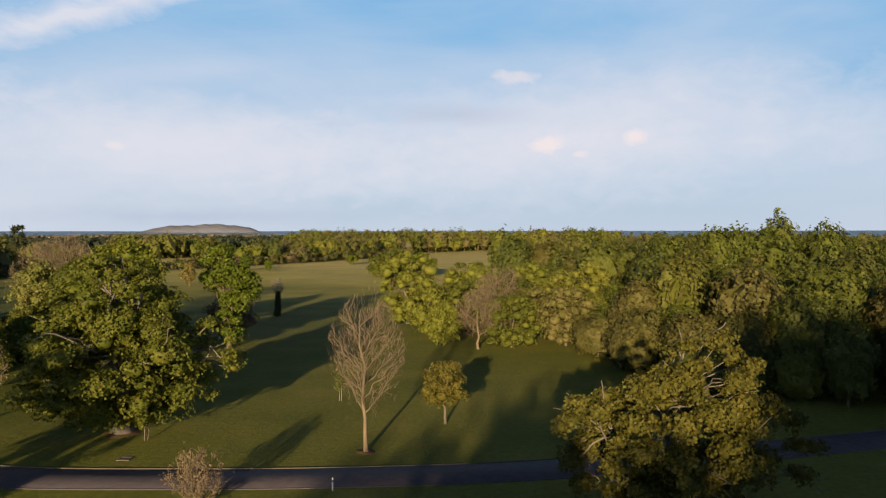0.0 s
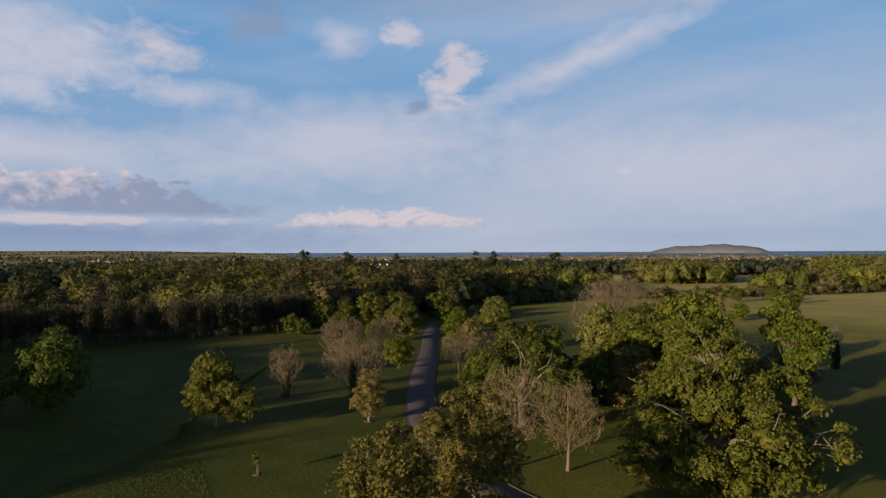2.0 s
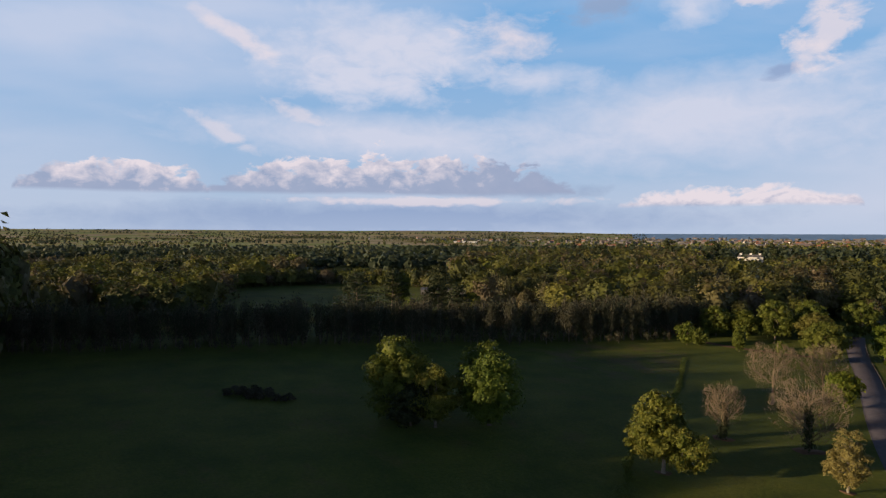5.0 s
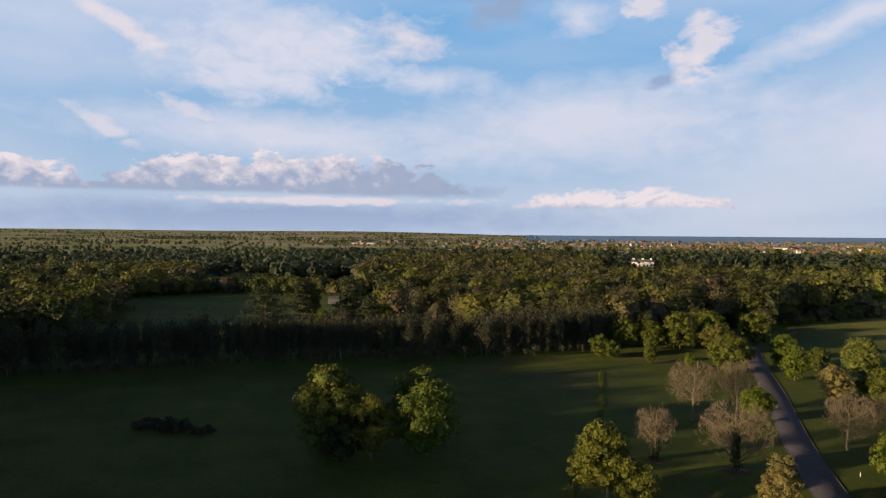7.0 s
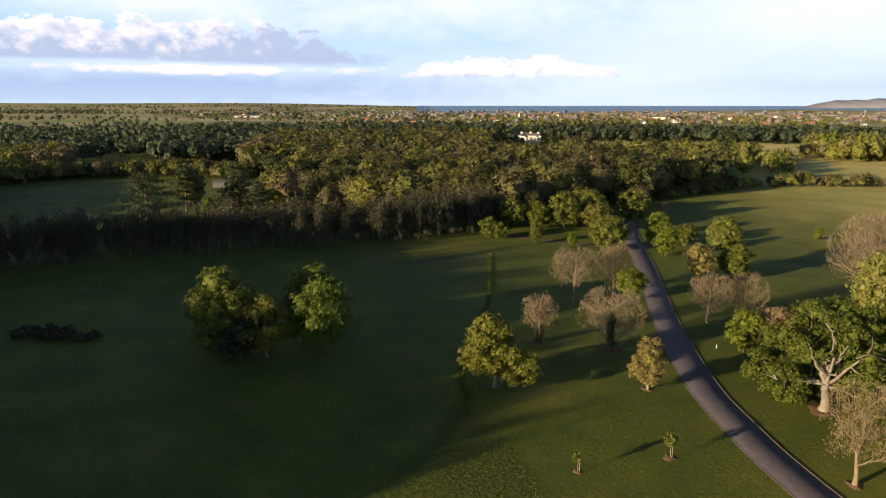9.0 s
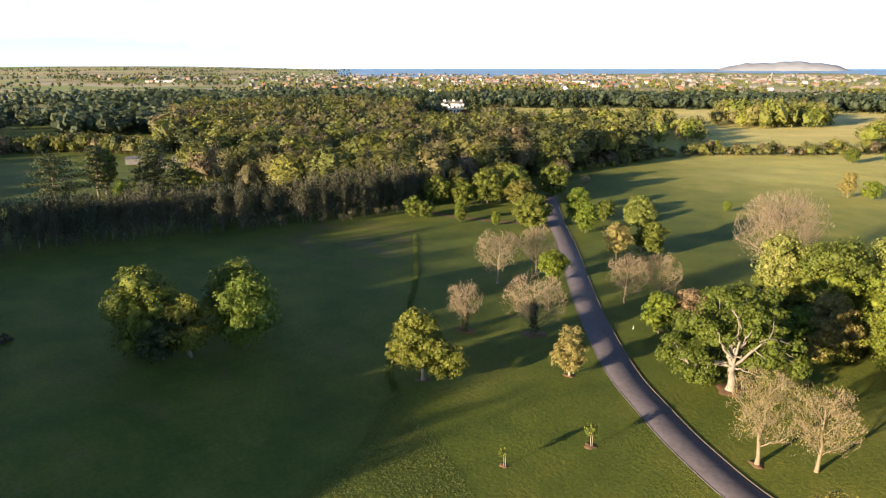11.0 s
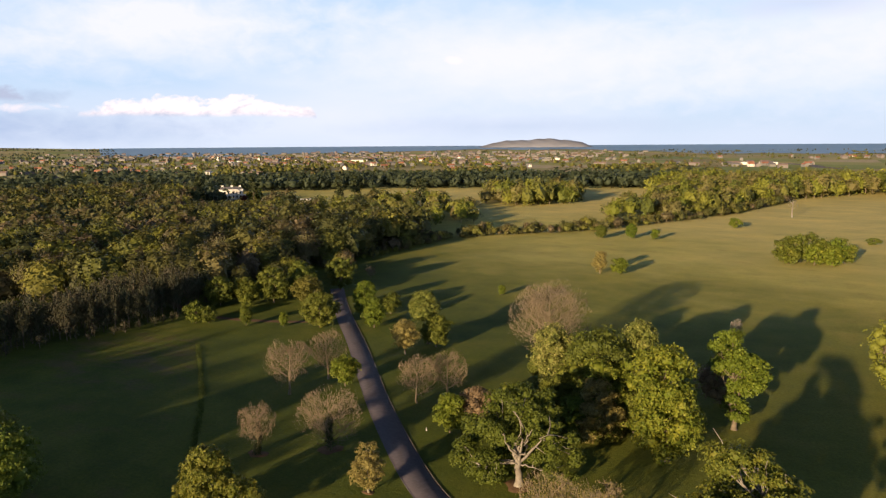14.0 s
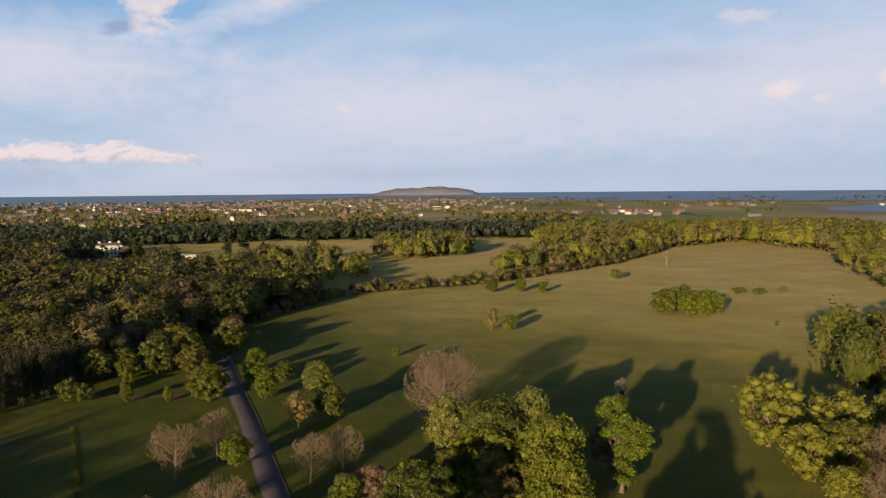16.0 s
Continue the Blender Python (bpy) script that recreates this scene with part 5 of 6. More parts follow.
# ---------------------------------------------------------------- buildings
def gable(w, d, wall_h, roof_h, over=0.3):
    """Walls with gable ends, and a roof of two slabs."""
    x, y = w / 2, d / 2
    wv = np.array([(-x, -y, 0), (x, -y, 0), (x, y, 0), (-x, y, 0), (-x, -y, wall_h), (x, -y, wall_h), (x, y, wall_h), (-x, y, wall_h), (-x, 0, wall_h + roof_h), (x, 0, wall_h + roof_h)], float)
    walls = (wv, [np.array([(0, 1, 5, 4), (2, 3, 7, 6), (1, 2, 6, 5), (3, 0, 4, 7)]), np.array([(5, 6, 9), (7, 4, 8)])])
    X, Y, t = x + over, y + over, 0.18
    e = wall_h - over * roof_h / y
    rv = np.array([(-X, -Y, e), (X, -Y, e), (X, 0, wall_h + roof_h), (-X, 0, wall_h + roof_h), (-X, Y, e), (X, Y, e)], float)
    up = rv + np.array([0, 0, t])
    roof = (np.concatenate([rv, up]), np.array([(6, 7, 8, 9), (9, 8, 11, 10), (0, 3, 2, 1), (3, 4, 5, 2), (0, 1, 7, 6), (4, 10, 11, 5), (1, 2, 8, 7), (2, 5, 11, 8), (0, 6, 9, 3), (3, 9, 10, 4)]))
    return walls, roof


def windows_on(root, xs, zs, y, w, h, me_cache={}):
    """Recessed-looking panes set in raised surrounds on a facade facing -y."""
    for z in zs:
        for x in xs:
            v, f = box(-w / 2, -0.05, 0, w / 2, 0.04, h)
            ob = part("window", me_cache.setdefault((w, h), mesh_of("window", v, f, GLASS_DARK)), root)
            ob.location = (x, y, z)
            v, f = box(-w / 2 - 0.12, -0.16, -0.14, w / 2 + 0.12, 0.02, -0.02)
            part("sill", me_cache.setdefault((w, h, 1), mesh_of("sill", v, f, WALL_WHITE)), ob)


def small_house(w, d, wall_h, roof_h, wall, roof, label):
    root = tagged(new("house"), label, "house", "houses of the town")
    (wv, wf), (rv, rf) = gable(w, d, wall_h, roof_h)
    part("wall", mesh_of("wall", wv, wf, wall), root)
    part("roof", mesh_of("roof", rv, rf, roof), root)
    v, f = box(w * 0.36, -0.4, wall_h + roof_h * 0.5, w * 0.36 + 0.9, 0.4, wall_h + roof_h + 0.9)
    part("chimney", mesh_of("chimney", v, f, WALL_GREY), root)
    windows_on(root, (-w * 0.3, w * 0.3), (1.0, 3.5), -d / 2, 1.3, 1.3)
    return root


HOUSES = [small_house(10, 7.5, 5.2, 2.6, WALL_WHITE, ROOF_SLATE, "white rendered house with a slate roof"),
          small_house(12, 8, 5.4, 3.0, WALL_WHITE, ROOF_TILE, "white rendered house with a red tiled roof"),
          small_house(14, 8, 5.2, 2.8, WALL_GREY, ROOF_TILE, "grey rendered house with a red tiled roof"),
          small_house(22, 8, 5.4, 2.6, WALL_GREY, ROOF_SLATE, "grey terrace with a slate roof")]
TOWN = [(49, 1330, 70, 26), (44, 1650, 230, 26), (36, 1850, 240, 26), (31, 2250, 320, 24), (40, 2600, 340, 28), (27, 1700, 190, 12), (55, 2300, 330, 22), (20, 2000, 200, 12), (3, 1650, 70, 9), (-4, 2600, 300, 10), (64, 2700, 300, 12)]
first = [True] * 4
for ta, tr, spread, count in TOWN:
    cx, cy = -math.sin(radians(ta)) * tr, math.cos(radians(ta)) * tr
    for i in range(count):
        x, y = cx + rng.normal(0, spread), cy + rng.normal(0, spread * 0.7)
        k = int(rng.choice([0, 1, 2, 2, 2, 3, 3]))
        m = pose(x, y, float(rise(np.array(x), np.array(y))), 0, 0, rng.choice([20, 30, 110, 45]) + rng.normal(0, 8))
        if first[k]:
            HOUSES[k].matrix_basis = m
            first[k] = False
        else:
            copy_thing(HOUSES[k], m)


def town_rows(name, n, wall, roof, label, rng):
    """Closely set far houses, too many to count: walls and roofs."""
    wv, wq, wt, rv, rq, kw, kr = [], [], [], [], [], 0, 0
    for _ in range(n):
        a, r = TOWN[int(rng.integers(0, len(TOWN)))][:2] if rng.random() < 0.2 else (rng.uniform(12, 52), rng.uniform(2300, 3600))
        x, y = -math.sin(radians(a)) * r + rng.normal(0, 130), math.cos(radians(a)) * r + rng.normal(0, 110)
        (v, f), (u, g) = gable(rng.uniform(10, 26), rng.uniform(8, 10), rng.uniform(4.5, 6.5), 2.6)
        t = rng.choice([0.3, 0.6, 1.9]) + rng.normal(0, 0.1)
        m = np.array([[math.cos(t), -math.sin(t), 0], [math.sin(t), math.cos(t), 0], [0, 0, 1.0]])
        off = np.array([x, y, float(rise(np.array(x), np.array(y)))])
        wv.append(v @ m.T + off)
        wq.append(f[0] + kw)
        wt.append(f[1] + kw)
        kw += len(v)
        rv.append(u @ m.T + off)
        rq.append(g + kr)
        kr += len(u)
    root = tagged(new(name), label, "houses", kind="stuff")
    tagged(part("walls", mesh_of("walls", np.concatenate(wv), [np.concatenate(wq), np.concatenate(wt)], wall), root), kind="stuff")
    tagged(part("roofs", mesh_of("roofs", np.concatenate(rv), np.concatenate(rq), roof), root), kind="stuff")


town_rows("town_houses", 210, WALL_GREY, ROOF_SLATE, "far town of pale houses with slate roofs", np.random.default_rng(501))
town_rows("town_houses", 230, WALL_DUN, ROOF_DUN, "far town of dun houses with brown tiled roofs", np.random.default_rng(502))


def shed(x, y, w, d, h, turn, wall, roof, label, name="shed"):
    root = thing(name, x, y, label, "building", turn=turn)
    (wv, wf), (rv, rf) = gable(w, d, h, h * 0.28)
    part("wall", mesh_of("wall", wv, wf, wall), root)
    part("roof", mesh_of("roof", rv, rf, roof), root)
    v, f = box(-1.8, -d / 2 - 0.08, 0, 1.8, -d / 2 + 0.05, min(h * 0.8, 3.6))
    part("door", mesh_of("door", v, f, WOOD_POST), root)
    return root


for ta, tr, w, d, turn in ((33, 2050, 60, 20, 30), (35, 2090, 40, 18, 30), (18, 2150, 70, 18, 20), (2.2, 1690, 36, 16, 10), (4, 1700, 24, 12, 10), (64, 2300, 80, 24, 60)):
    shed(-math.sin(radians(ta)) * tr, math.cos(radians(ta)) * tr, w, d, 6, turn, WALL_WHITE, ROOF_SLATE, "long white industrial shed beyond the fields", "industrial_shed")
flat_patch("farmyard", -352, 156, 22, 9, TRACK, "pinkish gravel farmyard among conifers", "yard", 6, 0.06, 30)
shed(-360, 166, 14, 8, 2.4, 60, WALL_GREY, ROOF_SLATE, "low farm shed with a brownish roof among trees", "farm_shed")
shed(-372, 150, 16, 9, 2.6, 60, WALL_GREY, ROOF_SLATE, "low grey farm shed among conifers", "farm_shed")


def mansion(x, y, turn):
    """A white three-storey country house with a parapet and chimneys."""
    root = thing("country_house", x, y, "white three-storey country house with chimneys among trees", "house", turn=turn)
    v, f = box(-10, -6, 0, 10, 6, 11)
    part("wall", mesh_of("wall", v, f, WALL_WHITE), root)
    v, f = joined([box(-10.4, -6.4, 11.004, 10.4, 6.4, 11.5), box(-10.2, -6.2, 11.5, 10.2, -5.8, 12.2), box(-10.2, 5.8, 11.5, 10.2, 6.2, 12.2), box(-10.2, -5.8, 11.5, -9.8, 5.8, 12.2), box(9.8, -5.8, 11.5, 10.2, 5.8, 12.2)])
    part("parapet", mesh_of("parapet", v, f, WALL_WHITE), root)
    (wv, wf), (rv, rf) = gable(18, 10.5, 0.6, 2.2)
    part("roof", mesh_of("roof", rv + np.array([0, 0, 11.4]), rf, ROOF_SLATE), root)
    for cx in (-7.5, 0.5, 7.5):
        v, f = joined([box(cx - 0.9, -0.7, 11.6, cx + 0.9, 0.7, 15.2), box(cx - 1.05, -0.85, 15.2, cx + 1.05, 0.85, 15.5)])
        part("chimney", mesh_of("chimney", v, f, WALL_WHITE), root)
    windows_on(root, (-8, -5, -2, 2, 5, 8), (1.2, 4.8, 8.2), -6, 1.3, 2.0)
    for z in (1.2, 4.8, 8.2):
        for yy in (-3, 3):
            v, f = box(9.96, yy - 0.65, z, 10.05, yy + 0.65, z + 2.0)
            part("window", mesh_of("window", v, f, GLASS_DARK), root)
    v, f = joined([box(10, -6, 0, 19, 4, 6.5), box(9.8, -6.2, 6.5, 19.2, 4.2, 7.0)])
    part("wing", mesh_of("wing", v, f, WALL_WHITE), root)
    return root


mansion(-478, 492, 38)
shed(-418, 505, 26, 7, 3.2, 30, WALL_WHITE, WALL_WHITE, "low white outbuilding on the lawn", "outbuilding")


# ---------------------------------------------------------------- single trees of the park
C, O = "chestnut_tree", "oak_tree"
leafy_tree(C, -32.8, 73.4, 18.6, [ell(22, 14.5, 0.6), ell(15, 18.8, 7, -1.0, 1), ell(8, 12, 3, 8.5, 1.5)], "huge spreading horse chestnut in full leaf, foliage to the ground", LEAF_CHESTNUT, BARK_PALE, 21, 120, 62000, 0.25, 0.045, 0.14, 12, small=0.17, big=0.29, fill=0.82, outer=60)
leafy_tree(O, 17.4, 53.7, 13, [ell(17, 10.5, 0.6), ell(10, 13.3, 6, 2.5, 0), ell(9, 9.5, 1.2, -5.6, -1), ell(9, 9, 1.0, 6.8, 0), ell(11, 6, -0.4, -1, -3.5)], "spreading oak in bronze-green young leaf with pale limbs", LEAF_OAK, BARK_PALE, 22, 110, 44000, 0.24, 0.034, 0.2, 12, small=0.18, big=0.28, fill=0.82, outer=70)
leafy_tree(O, -66.1, 90.3, 15, [ell(11, 11.8, -0.6, -5.3, -0.6), ell(10.5, 11, 0.6, 5.3, 2.4), ell(13.5, 15.6, 7.2, -0.5, 1.6), ell(14, 12.5, 0, -1.8, 5), ell(6, 5.5, 0, -3.4, -3.0)], "old oak with a pale thick trunk and twisted bare limbs", LEAF_DEEP, BARK_PALE, 23, 100, 44000, 0.25, 0.036, 0.26, 9, small=0.22, big=0.34, fill=0.8,
           bare=[(-3.6, -3.2, 4.6), (-1.2, -3.0, 9.0), (2.8, -2.2, 10.4), (4.8, -1.0, 9.4), (0.6, -1.8, 11.6), (-5.2, -2.8, 3.4)])
leafy_tree(C, -47.1, 108.8, 20, [ell(14.5, 13, 0.8), ell(11, 20.2, 8, -1, 1)], "tall bright green chestnut in dense leaf", LEAF_BRIGHT, BARK, 24, 64, 23250, 0.36, 0.03, 0.12, 7, small=0.28, big=0.44, fill=0.72)
leafy_tree("lime_tree", -37.6, 127.1, 18.7, [ell(7.5, 18.7, 10, -1.5, 0), ell(7.5, 15, 8, 2.2, 0), ell(5, 10, 1.2, 0.4, 0)], "tall irregular tree leaning over a ruined stump", LEAF_BRIGHT, BARK, 25, 54, 18832, 0.36, 0.025, 0.1, 6, small=0.26, big=0.42, fill=0.76)
leafy_tree(C, -72.7, 130.4, 16.3, [ell(9.5, 16.3, 4), ell(8.5, 9, 0.3, 1, -1)], "pale flowering chestnut in a clump", LEAF_BLOSSOM, BARK, 26, 54, 18832, 0.33, 0.03, 0.14, 6)
leafy_tree("beech_tree", -62.5, 127.4, 17, [ell(13, 17, 2.5), ell(9, 10, 0.3, 1.5, -3), ell(8, 8, 0.2, -4, -2)], "olive-green leafy tree in a clump", LEAF_OLIVE, BARK, 27, 90, 26000, 0.33, 0.03, 0.16, 7)
leafy_tree(C, -56.4, 135, 17.6, [ell(8, 17.6, 4), ell(7, 9, 0.5, 0, -1)], "pale blossoming tree at the back of a clump", LEAF_BLOSSOM, BARK, 28, 40, 13601, 0.33, 0.028, 0.14, 5)
bare_tree("bare_tree", -79.8, 151.3, 19.5, 19, "tall leafless tree with a pinkish-grey haze of twigs", seed=29, buds=5200, mains=22, haze=4, twig=0.03, trunk=0.022)
leafy_tree("copper_tree", -60.5, 117.5, 10.5, [ell(7, 10.5, 2)], "small brownish half-leafed tree beneath larger ones", LEAF_GOLD, BARK, 30, 27, 8788, 0.23, 0.025)
leafy_tree("holly_tree", -69.5, 120, 8.5, [ell(8, 8.5, 0.4)], "dark evergreen undergrowth beneath a clump", LEAF_OLIVE, BARK, 31, 24, 9416, 0.29, 0.025)
for i, (x, y, h, w, leaf) in enumerate([(-66, 113.5, 4.5, 6, LEAF_OLIVE), (-58, 112, 5.5, 6.5, LEAF_CHESTNUT), (-63, 121, 8, 8, LEAF_OLIVE), (-54, 118, 6, 7, LEAF_CHESTNUT), (-70, 126, 6, 7, LEAF_OLIVE), (-78, 140, 7, 8, LEAF_OLIVE), (-55, 123, 13, 9, LEAF_BRIGHT), (-66, 124, 12, 9, LEAF_CHESTNUT), (-52, 116, 9, 8, LEAF_OLIVE), (-59, 119.5, 7, 8, LEAF_DEEP), (-70, 117, 7, 8, LEAF_CHESTNUT), (-60, 111.5, 7, 6, LEAF_GOLD), (-63.2, 112.5, 8, 6, LEAF_BRIGHT), (-56.8, 112.8, 7, 6, LEAF_GOLD), (-60, 121, 13, 9, LEAF_BRIGHT)]):
    leafy_tree("shrub", x, y, h, [ell(w, h, -0.3)], "bushy undergrowth shrub beneath a clump of trees", leaf, BARK, 330 + i, 20, 4200, 0.28, 0.02, category="shrub", limbs=3)
leafy_tree("holly_tree", -41, 140, 10.5, [ell(11, 9, 0.4)], "purplish leafless thicket behind a clump", LEAF_BUD, BARK_TWIG, 131, 29, 7533, 0.22, 0.02)
bare_tree("bare_tree", -56, 72.4, 12, 8, "slim tree just coming into bronze leaf beside the road", LEAF_GOLD, seed=32, buds=3200, bud_size=0.14, upright=1.1)
bare_tree("bare_tree", -50.4, 75.4, 10.8, 8, "slim pale tree coming into leaf beside the road", LEAF_GOLD, seed=33, buds=2600, bud_size=0.13, upright=1.1)
leafy_tree("hazel_tree", -42.3, 45.2, 14.3, [ell(11, 16, 1.0), ell(9, 16.6, 7, 1, 0), ell(7, 13.5, 5, -3.2, 0)], "thinly leafed olive-bronze tree on the lawn", LEAF_YOUNG, BARK_TWIG, 34, 78, 26000, 0.17, 0.016, 0.14, 14, small=0.16, big=0.27, core=0.4)
leafy_tree("hazel_tree", -39.5, 33, 14.4, [ell(9, 15.6, 1.5), ell(7, 16.8, 7)], "thinly leafed olive-bronze tree on the lawn", LEAF_YOUNG, BARK_TWIG, 35, 64, 21000, 0.17, 0.016, 0.14, 14, small=0.16, big=0.27, core=0.4)
bare_tree("bare_tree", -7, 66.7, 14.8, 7.0, "leafless sunlit tree with a straight trunk beside the road", seed=36, buds=300, bud_size=0.1, clear=0.3, upright=1.3, mains=14, haze=5, twig=0.013, trunk=0.009)
leafy_tree("young_maple", 0.4, 76.5, 6.9, [ell(5.4, 6.9, 1.9)], "small round tree in bronze-green leaf", LEAF_OAK, BARK, 37, 29, 8788, 0.18, 0.022, 0.24, 6)
bare_tree("ivy_stump", -40.3, 175.3, 9.7, 3.0, "dead tree with a bleached crown, its trunk wrapped in ivy", bark=BARK_PALE, seed=38, buds=0, clear=0.62, ivy=2600, mains=6)
bare_tree("ivy_bush", -18.1, 52.4, 4.6, 4.0, "low brown leafless bush beside the road", seed=39, buds=540, clear=0.05, upright=1.3, mains=12)
# the trees by the road, west side
leafy_tree("maple_tree", -101.2, 62.9, 10.8, [ell(8.4, 10.8, 1.4, -0.8, 0), ell(6.4, 7.2, 0.6, 3.8, 1), ell(5.6, 6.4, 0.8, -3.8, -0.5)], "yellow-green tree with drooping side lobes", LEAF_CHESTNUT, BARK_PALE, 40, 51, 17786, 0.25, 0.024, 0.18, 7)
leafy_tree("beech_tree", -85.9, 78.8, 8.5, [ell(6.6, 6.2, 0.8), ell(4.4, 8.6, 3.6)], "small golden-leafed tree on the lawn", LEAF_GOLD, BARK_PALE, 41, 60, 15000, 0.14, 0.022, 0.12, 9, small=0.2, big=0.32, core=0.4)
bare_tree("bare_tree", -99.9, 89.3, 10.9, 11, "round leafless tree with a pinkish-grey haze of twigs", seed=42, buds=1080, clear=0.14, mains=13, ivy=500)
bare_tree("bare_tree", -110.2, 82.8, 9.1, 6.6, "short leafless tree with an ivy-clad trunk", seed=43, buds=900, clear=0.3, ivy=900, upright=1.1)
bare_tree("bare_tree", -123.3, 108.7, 12, 10, "leafless buff-coloured tree beside the road", seed=44, buds=1320, clear=0.3)
bare_tree("bare_tree", -121.6, 120.6, 11.2, 8.5, "leafless buff-coloured tree beside the road", seed=45, buds=1200, clear=0.25, upright=1.1)
leafy_tree("ash_tree", -115.6, 118.2, 7.2, [ell(7.2, 7.2, 0.9)], "bushy bright green young tree overhanging the road", LEAF_BRIGHT, BARK, 46, 27, 7533, 0.29, 0.02)
# the trees by the road, east side
bare_tree("bare_tree", -96.5, 115.3, 10, 8.4, "thin leafless tree beyond the road", seed=47, buds=1200)
bare_tree("bare_tree", -93.2, 122.6, 9.4, 8.6, "thin leafless tree beyond the road", seed=48, buds=1320, clear=0.15)
leafy_tree("ash_tree", -84.2, 104.4, 8.2, [ell(6.2, 8.2, 0.5)], "bushy green tree below a larger oak", LEAF_BRIGHT, BARK, 49, 27, 7533, 0.29, 0.02)
leafy_tree("hazel_tree", -80.8, 108.5, 8.8, [ell(7, 8.8, 1.0)], "half-leafed brownish tree beside a tall oak", LEAF_BUD, BARK, 50, 29, 8370, 0.20, 0.02)
leafy_tree("holly_tree", -75, 113, 8.5, [ell(7, 8.5, 1.0)], "green tree at the edge of a clump", LEAF_CHESTNUT, BARK, 150, 27, 7533, 0.29, 0.02)
leafy_tree(C, -113.8, 155, 14, [ell(9.5, 14.2, 6.5, -1, 0)], "tall chestnut in white blossom", LEAF_BLOSSOM, BARK, 51, 48, 18000, 0.25, 0.026, 0.2)
leafy_tree("holly_tree", -110.8, 153.5, 8.4, [ell(9, 8.4, 0.5)], "dark green bushy tree below a chestnut", LEAF_OLIVE, BARK, 151, 27, 7533, 0.33, 0.026)
leafy_tree("hazel_tree", -114.9, 144.3, 9.8, [ell(8, 9.8, 1.2)], "half-leafed olive-brown tree by the road", LEAF_GOLD, BARK, 52, 32, 7533, 0.23, 0.02)
leafy_tree("hornbeam", -135.3, 163.6, 8.6, [ell(7, 8.6, 0.5)], "neat oval bright green tree", LEAF_BRIGHT, BARK, 53, 27, 6696, 0.33, 0.02)
leafy_tree("hornbeam", -144.3, 172.6, 10, [ell(6.6, 10, 1)], "neat oval bright green tree", LEAF_BRIGHT, BARK, 54, 27, 6277, 0.33, 0.02)
leafy_tree("hornbeam", -139.4, 180.4, 7, [ell(6.8, 7, 0.5)], "rounded dark green roadside tree", LEAF_OLIVE, BARK, 55, 24, 5440, 0.33, 0.02)
for i, (x, y, h, w, leaf, lab) in enumerate([
        (-149.6, 157.6, 10.3, 11, LEAF_OLIVE, "rounded olive-green tree beside the road"), (-170.5, 181, 10, 10.5, LEAF_YOUNG, "pale half-leafed roadside tree"),
        (-182.6, 178.5, 13.3, 10.5, LEAF_OLIVE, "pale green tree with a clear trunk"), (-192, 175, 9.4, 9, LEAF_CHESTNUT, "dark rounded leafy tree"), (-187.5, 171.5, 8, 7.5, LEAF_DEEP, "dark rounded leafy tree"), (-173.8, 205, 12.7, 11, LEAF_OLIVE, "rounded pale green tree"),
        (-154, 190, 8, 6.4, LEAF_BRIGHT, "neat rounded green tree"), (-184, 196, 12, 11, LEAF_DEEP, "rounded dull green tree"), (-196, 168, 10, 10, LEAF_OLIVE, "rounded dull green tree"), (-178, 189, 11, 10, LEAF_DEEP, "rounded dull green tree"),
        (-170.6, 150.8, 7.4, 3.2, LEAF_CHESTNUT, "slim young tree on the lawn"), (-159.9, 154.2, 4.4, 2.4, LEAF_BRIGHT, "slim young tree on the lawn"),
        (-186.1, 146.8, 6.9, 6.2, LEAF_CHESTNUT, "dark bush at the wood's edge"), (-182.6, 148.5, 5.3, 5.2, LEAF_OLIVE, "green bush at the wood's edge"),
        (-117.8, 219.5, 4, 2.6, LEAF_BRIGHT, "small green sapling in the meadow"), (-88.9, 274.9, 6.7, 7, LEAF_BRIGHT, "rounded green bush in the meadow"),
        (-57, 453, 7, 8, LEAF_BRIGHT, "rounded bush in the meadow"), (-119.9, 377.2, 7.6, 6.3, LEAF_OLIVE, "small tree in the meadow"),
        (-105.1, 383, 8.5, 5.7, LEAF_BRIGHT, "small tree in the meadow"), (-92.6, 383.7, 5.7, 4.6, LEAF_BRIGHT, "small tree in the meadow"),
        (32.5, 409.2, 4.6, 5.6, LEAF_BLOSSOM, "pale blossoming bush in the meadow"), (20, 402, 4.0, 9, LEAF_OLIVE, "low scrub in the meadow"), (10, 404, 3.6, 8, LEAF_OLIVE, "low scrub in the meadow")]):
    leafy_tree("bush" if h < 7 else "park_tree", x, y, h, [ell(w * (1.15 if h > 7.5 else 1), h, min(0.6, h * 0.08))], lab, leaf, BARK, 200 + i, 56 if h > 7.5 else 22, 9000 if h > 7.5 else 3600 if h > 5 else 1500, 0.30, 0.02, category="bush" if h < 7 else "tree", limbs=4, small=0.2 if h > 7.5 else 0.3, big=0.34 if h > 7.5 else 0.46, fill=0.78)
leafy_tree("park_tree", -96.2, 273.1, 10.4, [ell(6, 10.4, 1)], "bare-topped brown tree in the meadow", LEAF_GOLD, BARK_TWIG, 230, 24, 5022, 0.29, 0.02)
bare_tree("dead_tree", -25.7, 534, 13, 6, "bleached dead tree standing alone in the meadow", bark=BARK_PALE, seed=231, buds=0, twig=0.03, clear=0.45, mains=6, haze=1, trunk=0.035)
bare_tree("bare_tree", -174.6, 227.3, 5, 4.5, "small leafless tree beside the wood", seed=232, buds=480)
